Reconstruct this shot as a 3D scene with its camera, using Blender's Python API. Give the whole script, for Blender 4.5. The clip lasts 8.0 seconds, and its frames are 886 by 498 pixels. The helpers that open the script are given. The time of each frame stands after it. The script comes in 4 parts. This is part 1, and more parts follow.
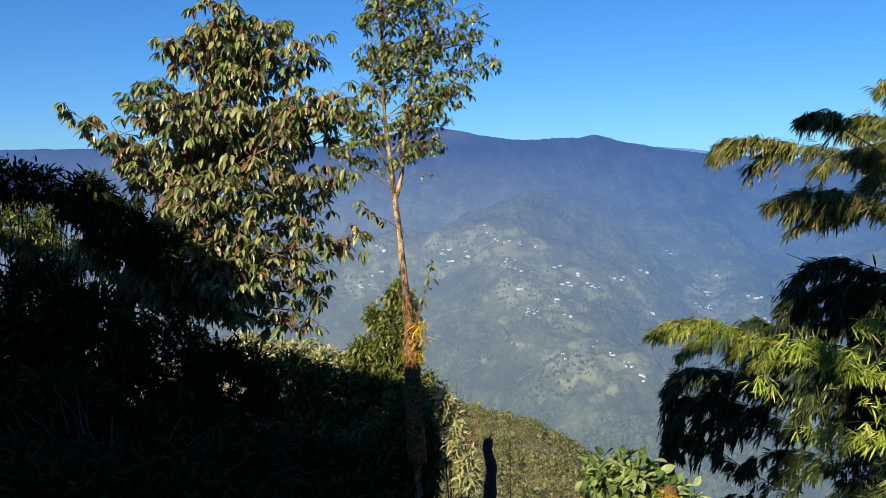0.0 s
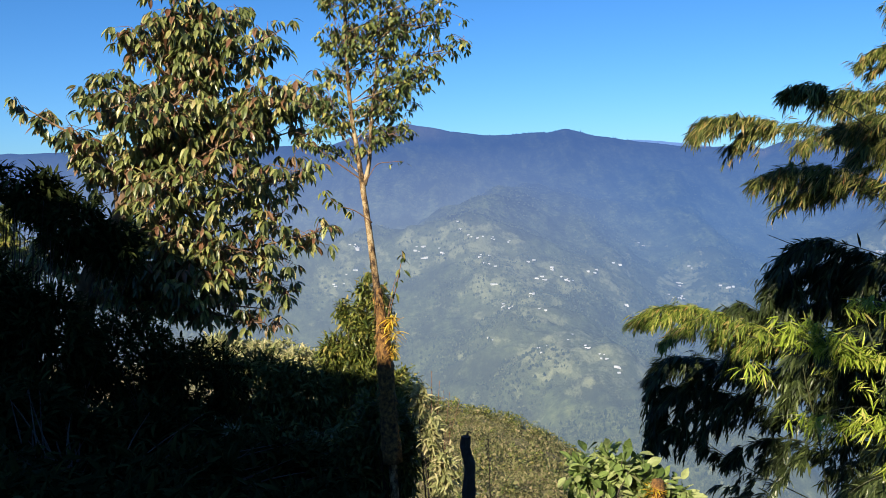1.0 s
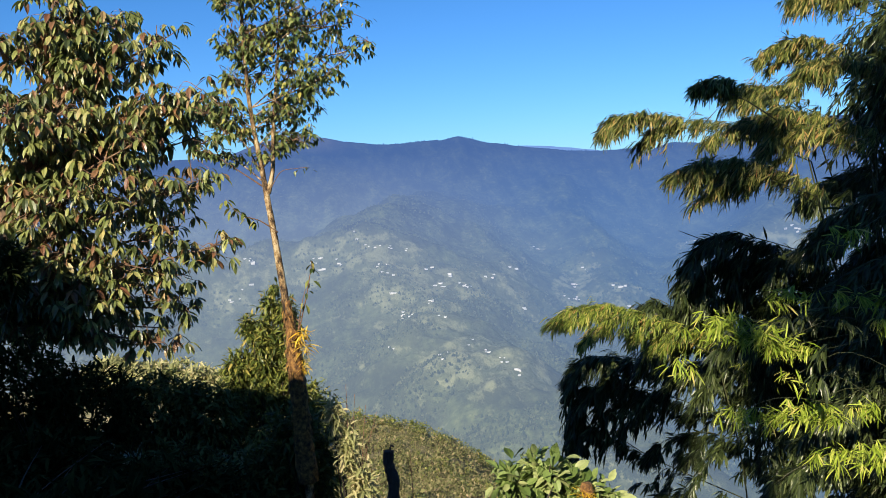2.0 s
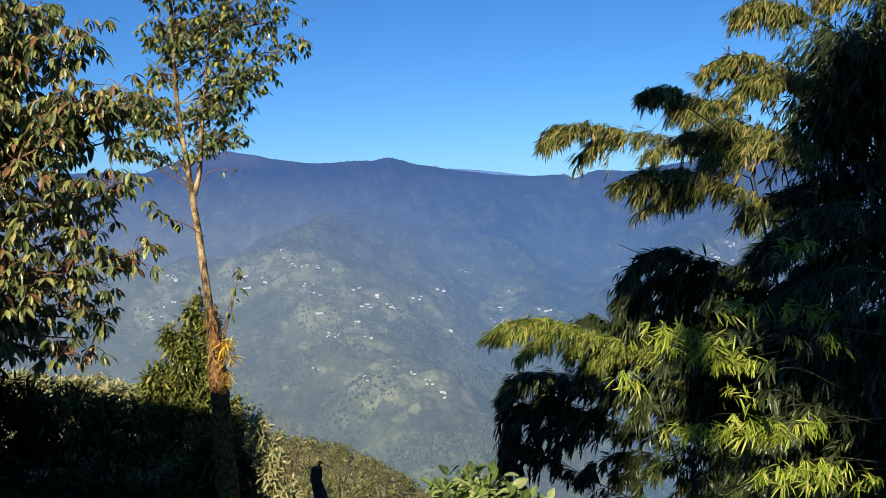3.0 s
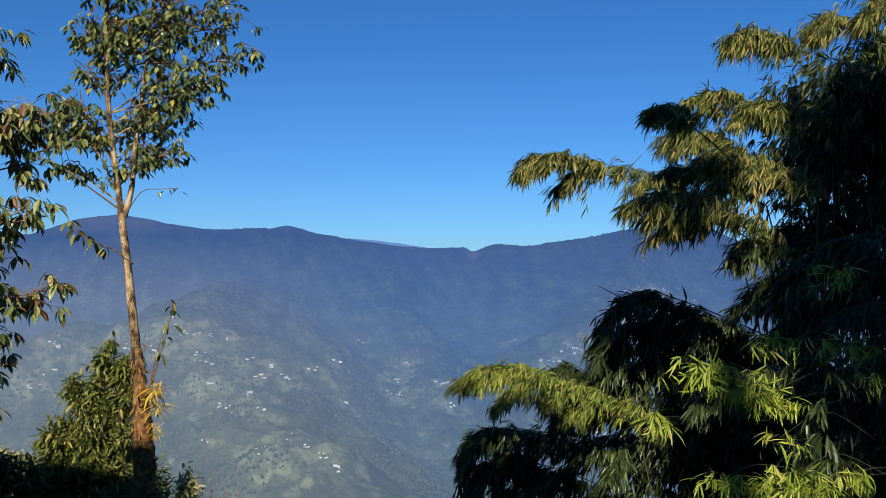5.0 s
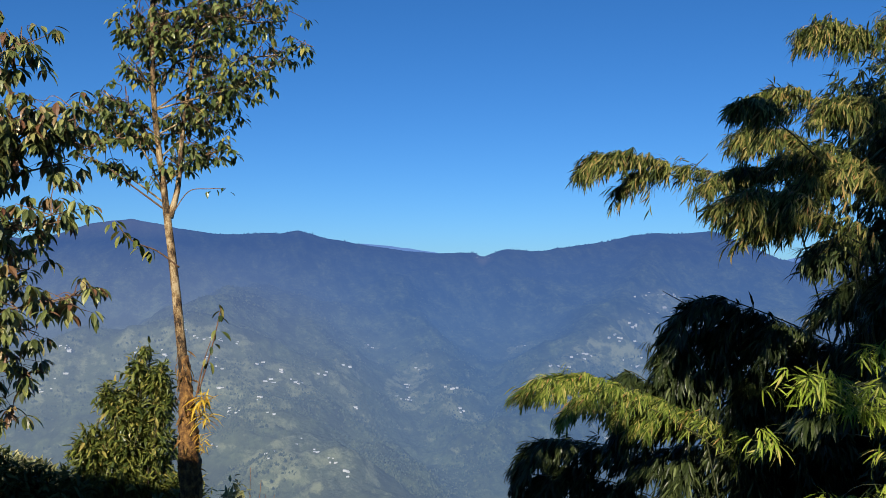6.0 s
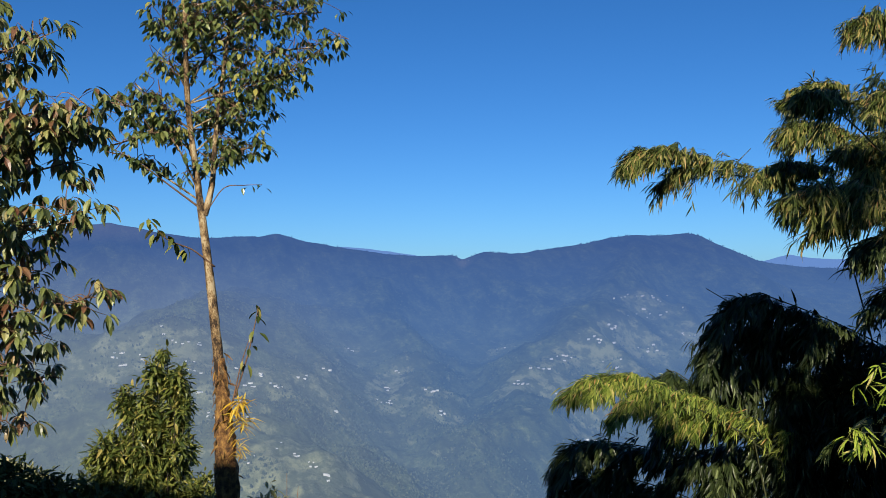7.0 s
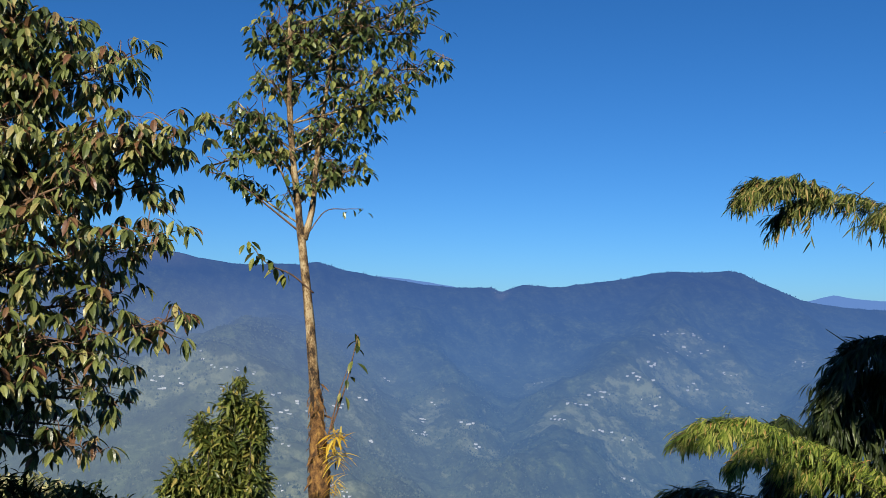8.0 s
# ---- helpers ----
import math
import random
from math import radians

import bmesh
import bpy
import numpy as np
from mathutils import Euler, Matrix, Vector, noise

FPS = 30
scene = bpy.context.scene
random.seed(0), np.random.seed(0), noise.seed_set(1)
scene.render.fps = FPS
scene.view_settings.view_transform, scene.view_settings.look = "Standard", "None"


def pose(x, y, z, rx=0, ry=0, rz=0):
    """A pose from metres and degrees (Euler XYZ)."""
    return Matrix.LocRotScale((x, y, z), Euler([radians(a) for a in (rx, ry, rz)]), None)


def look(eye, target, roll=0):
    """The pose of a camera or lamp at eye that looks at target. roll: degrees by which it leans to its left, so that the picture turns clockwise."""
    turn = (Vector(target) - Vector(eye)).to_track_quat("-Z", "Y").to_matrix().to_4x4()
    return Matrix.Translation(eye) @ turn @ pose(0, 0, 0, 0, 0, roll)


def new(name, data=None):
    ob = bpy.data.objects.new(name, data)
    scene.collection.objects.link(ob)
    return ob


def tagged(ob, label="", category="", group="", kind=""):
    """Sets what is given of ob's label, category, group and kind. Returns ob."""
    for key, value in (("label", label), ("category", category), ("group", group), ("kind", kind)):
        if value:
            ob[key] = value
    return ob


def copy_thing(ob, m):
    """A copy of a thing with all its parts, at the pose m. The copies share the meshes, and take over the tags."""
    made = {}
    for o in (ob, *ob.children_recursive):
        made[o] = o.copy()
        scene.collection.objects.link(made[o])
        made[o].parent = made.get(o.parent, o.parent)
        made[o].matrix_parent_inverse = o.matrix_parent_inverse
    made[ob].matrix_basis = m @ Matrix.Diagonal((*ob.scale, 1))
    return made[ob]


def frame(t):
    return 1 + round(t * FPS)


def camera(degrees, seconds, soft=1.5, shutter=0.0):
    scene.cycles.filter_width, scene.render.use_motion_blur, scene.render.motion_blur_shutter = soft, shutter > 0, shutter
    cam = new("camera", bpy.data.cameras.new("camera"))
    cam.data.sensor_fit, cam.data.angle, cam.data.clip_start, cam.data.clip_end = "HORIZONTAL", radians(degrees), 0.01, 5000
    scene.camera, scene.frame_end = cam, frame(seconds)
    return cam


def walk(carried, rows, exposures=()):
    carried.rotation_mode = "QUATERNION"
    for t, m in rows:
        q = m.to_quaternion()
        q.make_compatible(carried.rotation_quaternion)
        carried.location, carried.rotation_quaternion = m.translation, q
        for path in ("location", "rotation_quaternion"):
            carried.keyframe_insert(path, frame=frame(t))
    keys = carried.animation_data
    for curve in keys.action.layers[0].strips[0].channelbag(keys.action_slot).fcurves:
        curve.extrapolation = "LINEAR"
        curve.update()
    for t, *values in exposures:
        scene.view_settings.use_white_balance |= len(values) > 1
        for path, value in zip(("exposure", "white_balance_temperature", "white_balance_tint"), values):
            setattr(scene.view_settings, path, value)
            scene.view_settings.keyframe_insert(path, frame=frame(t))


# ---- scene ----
cam = camera(52.3, 8.0, soft=0.35)
PATH = [
    (0, (-1.026, 0.192, 2.38), (-1.065, 2.186, 2.241), -0.1),
    (0.5, (-1.059, 0.412, 2.304), (-1.027, 2.407, 2.161), -1.3),
    (1, (-1.005, 0.662, 2.261), (-0.986, 2.657, 2.114), -1.3),
    (1.5, (-1.05, 0.805, 2.237), (-0.984, 2.799, 2.086), -1.8),
    (1.7, (-1.106, 0.885, 2.236), (-0.955, 2.874, 2.088), -2.2),
    (2.8, (-1.197, 1.309, 2.078), (-0.843, 3.275, 1.978), -2.8),
    (3, (-1.199, 1.396, 2.051), (-0.794, 3.352, 1.957), -1.4),
    (3.5, (-1.292, 1.637, 1.917), (-0.757, 3.564, 1.868), -0.4),
    (4, (-1.442, 1.921, 1.779), (-0.911, 3.849, 1.733), -1.5),
    (4.5, (-1.519, 2.264, 1.693), (-1.056, 4.209, 1.747), -1.1),
    (4.7, (-1.561, 2.404, 1.658), (-0.967, 4.313, 1.724), -0.2),
    (5.8, (-1.923, 3.044, 1.659), (-1.281, 4.938, 1.715), 0.1),
    (6, (-1.977, 3.151, 1.651), (-1.374, 5.056, 1.723), 0.1),
    (6.5, (-2.205, 3.346, 1.629), (-1.588, 5.247, 1.705), 0.2),
    (7, (-2.467, 3.573, 1.613), (-1.821, 5.464, 1.691), -0.2),
    (7.5, (-2.707, 3.902, 1.629), (-2.122, 5.809, 1.772), 0.1),
    (8, (-2.925, 4.124, 1.609), (-2.363, 6.038, 1.756), 1.3),
]
walk(cam, [(t, look(eye, target, roll)) for t, eye, target, roll in PATH],
     exposures=[(0, 0.94, 6700, 11), (0.5, 1.08, 6900, 11), (1.5, 1.08, 6900, 11), (3.5, 0.8, 6850, 12), (4.0, 0.78, 6800, 12), (4.5, 0.6, 6600, 11), (6.5, 0.6, 6550, 11), (8, 0.55, 6400, 9)])

# ---- world and sun ----
SUN_EL = radians(28)
SUN_H = Vector((-0.45, -0.89, 0)).normalized()
SUN = SUN_H * math.cos(SUN_EL) + Vector((0, 0, math.sin(SUN_EL)))
world = bpy.data.worlds.new("world")
scene.world = world
world.use_nodes = True
wn = world.node_tree
sky = wn.nodes.new("ShaderNodeTexSky")
sky.sky_type = "NISHITA"
sky.sun_disc = False
sky.sun_elevation = SUN_EL
sky.sun_rotation = math.atan2(SUN_H.x, SUN_H.y)
sky.altitude = 2000
sky.air_density, sky.dust_density, sky.ozone_density = 1.0, 2.2, 2.0
clear = wn.nodes.new("ShaderNodeMixRGB")
clear.blend_type, clear.inputs[0].default_value, clear.inputs[2].default_value = "MULTIPLY", 1.0, (0.49, 0.80, 1.18, 1)
deep = wn.nodes.new("ShaderNodeHueSaturation")
deep.inputs["Saturation"].default_value = 1.08
wn.links.new(sky.outputs[0], clear.inputs[1])
wn.links.new(clear.outputs[0], deep.inputs["Color"])
wn.links.new(deep.outputs[0], wn.nodes["Background"].inputs[0])
wn.nodes["Background"].inputs[1].default_value = 0.06
sun_data = bpy.data.lights.new("sun", "SUN")
sun_data.energy, sun_data.angle, sun_data.color = 5.0, radians(0.5), (1.0, 0.9, 0.72)
sun = new("sun", sun_data)
sun.matrix_world = look(SUN * 60, (0, 0, 0))

# ---- materials ----
def nodes_of(name):
    m = bpy.data.materials.new(name)
    m.use_nodes = True
    return m, m.node_tree.nodes, m.node_tree.links, m.node_tree.nodes["Principled BSDF"]


def ramp(nodes, stops):
    r = nodes.new("ShaderNodeValToRGB")
    while len(r.color_ramp.elements) < len(stops):
        r.color_ramp.elements.new(0.5)
    for e, (p, c) in zip(r.color_ramp.elements, stops):
        e.position, e.color = p, (*c, 1)
    return r


def surface(name, stops, scale, rough=0.8, bump=0.3, detail=6, stretch=(1, 1, 1), bump_scale=None, dist=0.02):
    """A grainy surface: noise at two scales through a colour ramp, with relief."""
    m, n, l, b = nodes_of(name)
    geo, mp = n.new("ShaderNodeTexCoord"), n.new("ShaderNodeMapping")
    mp.inputs["Scale"].default_value = stretch
    l.new(geo.outputs["Object"], mp.inputs[0])
    a, c = n.new("ShaderNodeTexNoise"), n.new("ShaderNodeTexNoise")
    a.inputs["Scale"].default_value, a.inputs["Detail"].default_value = scale, detail
    c.inputs["Scale"].default_value, c.inputs["Detail"].default_value = scale * 7, 3
    mix = n.new("ShaderNodeMath")
    mix.operation, mix.inputs[1].default_value = "MULTIPLY_ADD", 0.7
    half = n.new("ShaderNodeMath")
    half.operation, half.inputs[1].default_value = "MULTIPLY", 0.3
    l.new(mp.outputs[0], a.inputs["Vector"]), l.new(mp.outputs[0], c.inputs["Vector"])
    l.new(c.outputs[0], half.inputs[0]), l.new(a.outputs[0], mix.inputs[0]), l.new(half.outputs[0], mix.inputs[2])
    r = ramp(n, stops)
    l.new(mix.outputs[0], r.inputs[0]), l.new(r.outputs[0], b.inputs["Base Color"])
    b.inputs["Roughness"].default_value = rough
    bp = n.new("ShaderNodeBump")
    bp.inputs["Strength"].default_value, bp.inputs["Distance"].default_value = bump, dist
    l.new(mix.outputs[0], bp.inputs["Height"]), l.new(bp.outputs[0], b.inputs["Normal"])
    return m


def leaf_material(name, stops, rough=0.38, translucent=0.25, spec=0.2):
    """Leaves: each one takes its own tint, with a paler vein tone and light shining through."""
    m, n, l, b = nodes_of(name)
    geo, info = n.new("ShaderNodeNewGeometry"), n.new("ShaderNodeObjectInfo")
    add, fr = n.new("ShaderNodeMath"), n.new("ShaderNodeMath")
    add.operation, fr.operation = "ADD", "FRACT"
    l.new(geo.outputs["Random Per Island"], add.inputs[0]), l.new(info.outputs["Random"], add.inputs[1])
    l.new(add.outputs[0], fr.inputs[0])
    r = ramp(n, stops)
    l.new(fr.outputs[0], r.inputs[0])
    grain = n.new("ShaderNodeTexNoise")
    grain.inputs["Scale"].default_value = 30
    tint = n.new("ShaderNodeMixRGB")
    tint.blend_type, tint.inputs[0].default_value = "OVERLAY", 0.35
    l.new(r.outputs[0], tint.inputs[1]), l.new(grain.outputs["Fac"], tint.inputs[2])
    l.new(tint.outputs[0], b.inputs["Base Color"])
    b.inputs["Roughness"].default_value = rough
    b.inputs["Specular IOR Level"].default_value = spec
    tr, mx = n.new("ShaderNodeBsdfTranslucent"), n.new("ShaderNodeMixShader")
    l.new(tint.outputs[0], tr.inputs[0])
    mx.inputs[0].default_value = translucent
    out = n["Material Output"]
    l.new(b.outputs[0], mx.inputs[1]), l.new(tr.outputs[0], mx.inputs[2]), l.new(mx.outputs[0], out.inputs[0])
    return m


# haze colours that the distant materials emit, by height and side
HAZE_LOW, HAZE_MID, HAZE_HIGH = (0.054, 0.118, 0.242), (0.043, 0.094, 0.213), (0.028, 0.062, 0.161)
HAZE_WEST_LOW, HAZE_WEST_MID = (0.120, 0.165, 0.215), (0.082, 0.126, 0.222)


def distant(name, stops, scale, air, patches=None, island=False, glow=None):
    """Distant land: own colour, plus haze painted as emission that grows with the distance."""
    m, n, l, b = nodes_of(name)
    geo = n.new("ShaderNodeNewGeometry")
    a, c = n.new("ShaderNodeTexNoise"), n.new("ShaderNodeTexNoise")
    a.inputs["Scale"].default_value, a.inputs["Detail"].default_value = scale, 8
    a.inputs["Roughness"].default_value = 0.7
    l.new(geo.outputs["Position"], a.inputs["Vector"])
    r = ramp(n, stops)
    if island:
        l.new(geo.outputs["Random Per Island"], r.inputs[0])
    else:
        l.new(a.outputs[0], r.inputs[0])
    colour = r.outputs[0]
    if patches:
        # streaked tone down the slopes: patches of wood, and shadow painted in dark blue
        run, streaks, tone = n.new("ShaderNodeMapping"), n.new("ShaderNodeTexNoise"), n.new("ShaderNodeMixRGB")
        run.inputs["Scale"].default_value = (1.0, 0.35, 0.6)
        streaks.inputs["Scale"].default_value, streaks.inputs["Detail"].default_value, streaks.inputs["Roughness"].default_value = 0.016, 9, 0.72
        l.new(geo.outputs["Position"], run.inputs[0]), l.new(run.outputs[0], streaks.inputs["Vector"])
        sr = ramp(n, [(0.42, (0.12, 0.16, 0.25)), (0.51, (1.0, 1.0, 1.0)), (0.62, (2.3, 2.2, 1.8))])
        l.new(streaks.outputs[0], sr.inputs[0])
        tone.blend_type, tone.inputs[0].default_value = "MULTIPLY", 1.0
        l.new(colour, tone.inputs[1]), l.new(sr.outputs[0], tone.inputs[2])
        colour = tone.outputs[0]
    if patches:
        # open scrub and small fields round the hamlets, drawn out down the slope
        wide, farm = n.new("ShaderNodeMapping"), n.new("ShaderNodeAttribute")
        wide.inputs["Scale"].default_value = (1, 0.45, 1)
        farm.attribute_name = "farmland"
        c.inputs["Scale"].default_value, c.inputs["Detail"].default_value = 0.03, 7
        c.inputs["Roughness"].default_value = 0.7
        l.new(geo.outputs["Position"], wide.inputs[0]), l.new(wide.outputs[0], c.inputs["Vector"])
        part_open, open_mix = n.new("ShaderNodeMath"), n.new("ShaderNodeMixRGB")
        part_open.operation, part_open.inputs[1].default_value = "MULTIPLY", 0.75
        open_mix.inputs[2].default_value = (0.10, 0.115, 0.055, 1)
        l.new(farm.outputs["Fac"], part_open.inputs[0]), l.new(part_open.outputs[0], open_mix.inputs[0])
        l.new(colour, open_mix.inputs[1])
        lift, most = n.new("ShaderNodeMapRange"), n.new("ShaderNodeMath")
        l.new(farm.outputs["Fac"], lift.inputs[0])
        lift.inputs[3].default_value, lift.inputs[4].default_value = -0.2, 0.06
        most.operation = "ADD"
        l.new(c.outputs[0], most.inputs[0]), l.new(lift.outputs[0], most.inputs[1])
        pr = ramp(n, [(0.52, (0, 0, 0)), (0.64, (0.85, 0.85, 0.85))])
        l.new(most.outputs[0], pr.inputs[0])
        mix = n.new("ShaderNodeMixRGB")
        mix.inputs[2].default_value = (*patches, 1)
        l.new(pr.outputs[0], mix.inputs[0]), l.new(open_mix.outputs[0], mix.inputs[1])
        dry, turf = n.new("ShaderNodeAttribute"), n.new("ShaderNodeMixRGB")
        dry.attribute_name = "dry_grass"
        turf.inputs[2].default_value = (0.5, 0.38, 0.24, 1)
        l.new(dry.outputs["Fac"], turf.inputs[0]), l.new(mix.outputs[0], turf.inputs[1])
        colour = turf.outputs[0]
    l.new(colour, b.inputs["Base Color"])
    b.inputs["Roughness"].default_value = 1.0
    b.inputs["Specular IOR Level"].default_value = 0.0
    bp = n.new("ShaderNodeBump")
    bp.inputs["Strength"].default_value, bp.inputs["Distance"].default_value = 0.6, 14
    l.new(a.outputs[0], bp.inputs["Height"]), l.new(bp.outputs[0], b.inputs["Normal"])
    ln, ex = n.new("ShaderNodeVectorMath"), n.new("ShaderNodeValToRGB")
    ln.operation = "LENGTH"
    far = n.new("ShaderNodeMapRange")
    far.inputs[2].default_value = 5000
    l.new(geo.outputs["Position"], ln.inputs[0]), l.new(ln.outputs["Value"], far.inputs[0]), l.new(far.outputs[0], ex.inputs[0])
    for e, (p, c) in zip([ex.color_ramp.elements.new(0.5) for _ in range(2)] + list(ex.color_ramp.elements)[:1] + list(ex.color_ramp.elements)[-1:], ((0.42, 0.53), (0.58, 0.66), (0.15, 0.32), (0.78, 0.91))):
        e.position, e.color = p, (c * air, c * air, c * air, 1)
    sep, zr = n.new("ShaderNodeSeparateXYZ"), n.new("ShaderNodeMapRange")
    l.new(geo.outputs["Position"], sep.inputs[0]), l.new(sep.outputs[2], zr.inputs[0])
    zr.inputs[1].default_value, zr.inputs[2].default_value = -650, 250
    ar = ramp(n, [(0.1, HAZE_LOW), (0.55, HAZE_MID), (0.9, HAZE_HIGH)])
    aw, xr, am = ramp(n, [(0.1, HAZE_WEST_LOW), (0.6, HAZE_WEST_MID), (0.9, HAZE_HIGH)]), n.new("ShaderNodeMapRange"), n.new("ShaderNodeMixRGB")
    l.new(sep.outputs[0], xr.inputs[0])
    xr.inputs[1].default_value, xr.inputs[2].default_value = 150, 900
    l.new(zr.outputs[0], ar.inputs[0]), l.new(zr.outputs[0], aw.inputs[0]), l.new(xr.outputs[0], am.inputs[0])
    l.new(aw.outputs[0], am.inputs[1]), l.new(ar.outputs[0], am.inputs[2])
    veil, haze_mix = n.new("ShaderNodeEmission"), n.new("ShaderNodeMixShader")
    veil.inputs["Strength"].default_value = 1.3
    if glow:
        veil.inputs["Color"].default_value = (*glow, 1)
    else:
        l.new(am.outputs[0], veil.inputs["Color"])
    l.new(ex.outputs[0], haze_mix.inputs[0]), l.new(b.outputs[0], haze_mix.inputs[1]), l.new(veil.outputs[0], haze_mix.inputs[2])
    l.new(haze_mix.outputs[0], n["Material Output"].inputs[0])
    return m


BARK = surface("bark", [(0.3, (0.05, 0.032, 0.02)), (0.55, (0.16, 0.10, 0.055)), (0.75, (0.30, 0.22, 0.14))], 9, 0.9, 0.6, stretch=(1, 1, 0.45))
TALL_BARK = surface("lichen_bark", [(0.42, (0.02, 0.012, 0.007)), (0.47, (0.10, 0.062, 0.03)), (0.53, (0.20, 0.13, 0.06)), (0.60, (0.36, 0.29, 0.18))], 14, 0.95, 0.9, stretch=(1, 1, 0.55))
MOSS = surface("moss", [(0.35, (0.03, 0.015, 0.008)), (0.5, (0.15, 0.075, 0.025)), (0.65, (0.32, 0.18, 0.05))], 22, 1.0, 1.0)
DEAD_WOOD = surface("dead_wood", [(0.3, (0.015, 0.012, 0.01)), (0.7, (0.07, 0.055, 0.045))], 12, 0.95, 0.8, stretch=(1, 1, 0.2))
CANE = surface("cane", [(0.3, (0.018, 0.024, 0.008)), (0.7, (0.055, 0.058, 0.022))], 6, 0.5, 0.1)
SOIL = surface("soil", [(0.3, (0.025, 0.03, 0.012)), (0.5, (0.05, 0.06, 0.02)), (0.7, (0.12, 0.11, 0.05))], 0.8, 0.95, 0.8, dist=0.1)
HILL_GREEN = surface("hill_scrub", [(0.35, (0.09, 0.095, 0.04)), (0.5, (0.18, 0.165, 0.075)), (0.65, (0.30, 0.25, 0.14))], 0.12, 1.0, 0.6, dist=1.5)
PLASTER = surface("plaster", [(0.3, (0.45, 0.42, 0.36)), (0.7, (0.62, 0.58, 0.5))], 1.5, 0.9, 0.1)
TIN = surface("tin", [(0.3, (0.12, 0.14, 0.13)), (0.7, (0.22, 0.24, 0.22))], 2, 0.5, 0.1)
LEAF_BROAD = leaf_material("broad_leaf", [(0.0, (0.035, 0.05, 0.015)), (0.4, (0.12, 0.15, 0.04)), (0.7, (0.25, 0.27, 0.085)), (0.82, (0.33, 0.28, 0.11)), (0.88, (0.20, 0.11, 0.05)), (1.0, (0.14, 0.06, 0.03))], 0.42, 0.25, 0.7)
LEAF_TALL = leaf_material("small_leaf", [(0.0, (0.04, 0.065, 0.018)), (0.5, (0.11, 0.145, 0.045)), (0.85, (0.22, 0.25, 0.085)), (1.0, (0.34, 0.31, 0.08))], 0.32, 0.3, 0.6)
LEAF_BUSH = leaf_material("bush_leaf", [(0.0, (0.03, 0.05, 0.01)), (0.45, (0.095, 0.12, 0.026)), (0.85, (0.21, 0.225, 0.05)), (1.0, (0.33, 0.27, 0.08))], 0.38, 0.25, 0.4)
LEAF_BAMBOO = leaf_material("bamboo_leaf", [(0.0, (0.018, 0.028, 0.008)), (0.4, (0.075, 0.10, 0.022)), (0.75, (0.19, 0.20, 0.055)), (0.92, (0.33, 0.27, 0.10)), (1.0, (0.30, 0.16, 0.065))], 0.4, 0.3)
# bamboo leaf colour darkened to stand in for shade within the clump
LEAF_BAMBOO_SHADE = leaf_material("shade_dark_bamboo_leaf", [(0.0, (0.012, 0.02, 0.007)), (0.6, (0.034, 0.05, 0.016)), (0.95, (0.07, 0.09, 0.03)), (1.0, (0.20, 0.24, 0.11))], 0.36, 0.2, 0.3)
# a brighter, yellower green than the other bamboo leaves
LEAF_LIME = leaf_material("lime_bamboo_leaf", [(0.0, (0.12, 0.18, 0.018)), (0.5, (0.26, 0.34, 0.04)), (0.9, (0.38, 0.43, 0.08)), (1.0, (0.44, 0.38, 0.13))], 0.42, 0.3)
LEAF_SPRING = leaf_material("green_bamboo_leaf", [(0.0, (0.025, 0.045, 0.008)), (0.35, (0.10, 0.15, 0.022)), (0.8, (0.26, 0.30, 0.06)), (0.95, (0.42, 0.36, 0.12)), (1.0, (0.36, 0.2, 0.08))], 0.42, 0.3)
# near-black leaf colour with the bank's deep shade put into it
LEAF_SHADE_DARK = leaf_material("shade_darkened_leaf", [(0.0, (0.010, 0.016, 0.006)), (0.6, (0.022, 0.032, 0.011)), (1.0, (0.04, 0.05, 0.016))], 0.7, 0.1, 0.02)
LEAF_HEDGE = leaf_material("hedge_leaf", [(0.0, (0.03, 0.05, 0.014)), (0.6, (0.075, 0.10, 0.03)), (1.0, (0.14, 0.16, 0.05))], 0.5, 0.2, 0.25)
LEAF_SHRUB = leaf_material("shrub_leaf", [(0.0, (0.06, 0.10, 0.025)), (0.5, (0.17, 0.24, 0.07)), (1.0, (0.36, 0.40, 0.18))], 0.45, 0.3)
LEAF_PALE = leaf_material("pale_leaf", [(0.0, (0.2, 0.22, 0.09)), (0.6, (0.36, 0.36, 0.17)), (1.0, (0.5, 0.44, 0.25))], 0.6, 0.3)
LEAF_GOLD = leaf_material("gold_leaf", [(0.0, (0.32, 0.16, 0.02)), (0.5, (0.56, 0.36, 0.035)), (1.0, (0.68, 0.52, 0.09))], 0.5, 0.35)
TWIG = surface("twig", [(0.3, (0.06, 0.03, 0.02)), (0.7, (0.20, 0.11, 0.06))], 20, 0.8, 0.2)
SCRUB = leaf_material("scrub_leaf", [(0.0, (0.10, 0.11, 0.045)), (0.5, (0.17, 0.17, 0.075)), (0.85, (0.26, 0.23, 0.12)), (1.0, (0.34, 0.27, 0.16))], 0.9, 0.3, 0.05)
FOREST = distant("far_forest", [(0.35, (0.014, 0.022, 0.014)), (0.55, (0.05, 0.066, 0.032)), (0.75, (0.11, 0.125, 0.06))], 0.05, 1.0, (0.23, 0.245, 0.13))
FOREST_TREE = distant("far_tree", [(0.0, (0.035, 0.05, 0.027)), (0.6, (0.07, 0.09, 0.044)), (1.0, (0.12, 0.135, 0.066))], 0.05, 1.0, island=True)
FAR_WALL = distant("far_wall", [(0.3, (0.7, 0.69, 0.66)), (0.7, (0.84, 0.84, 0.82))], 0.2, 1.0)
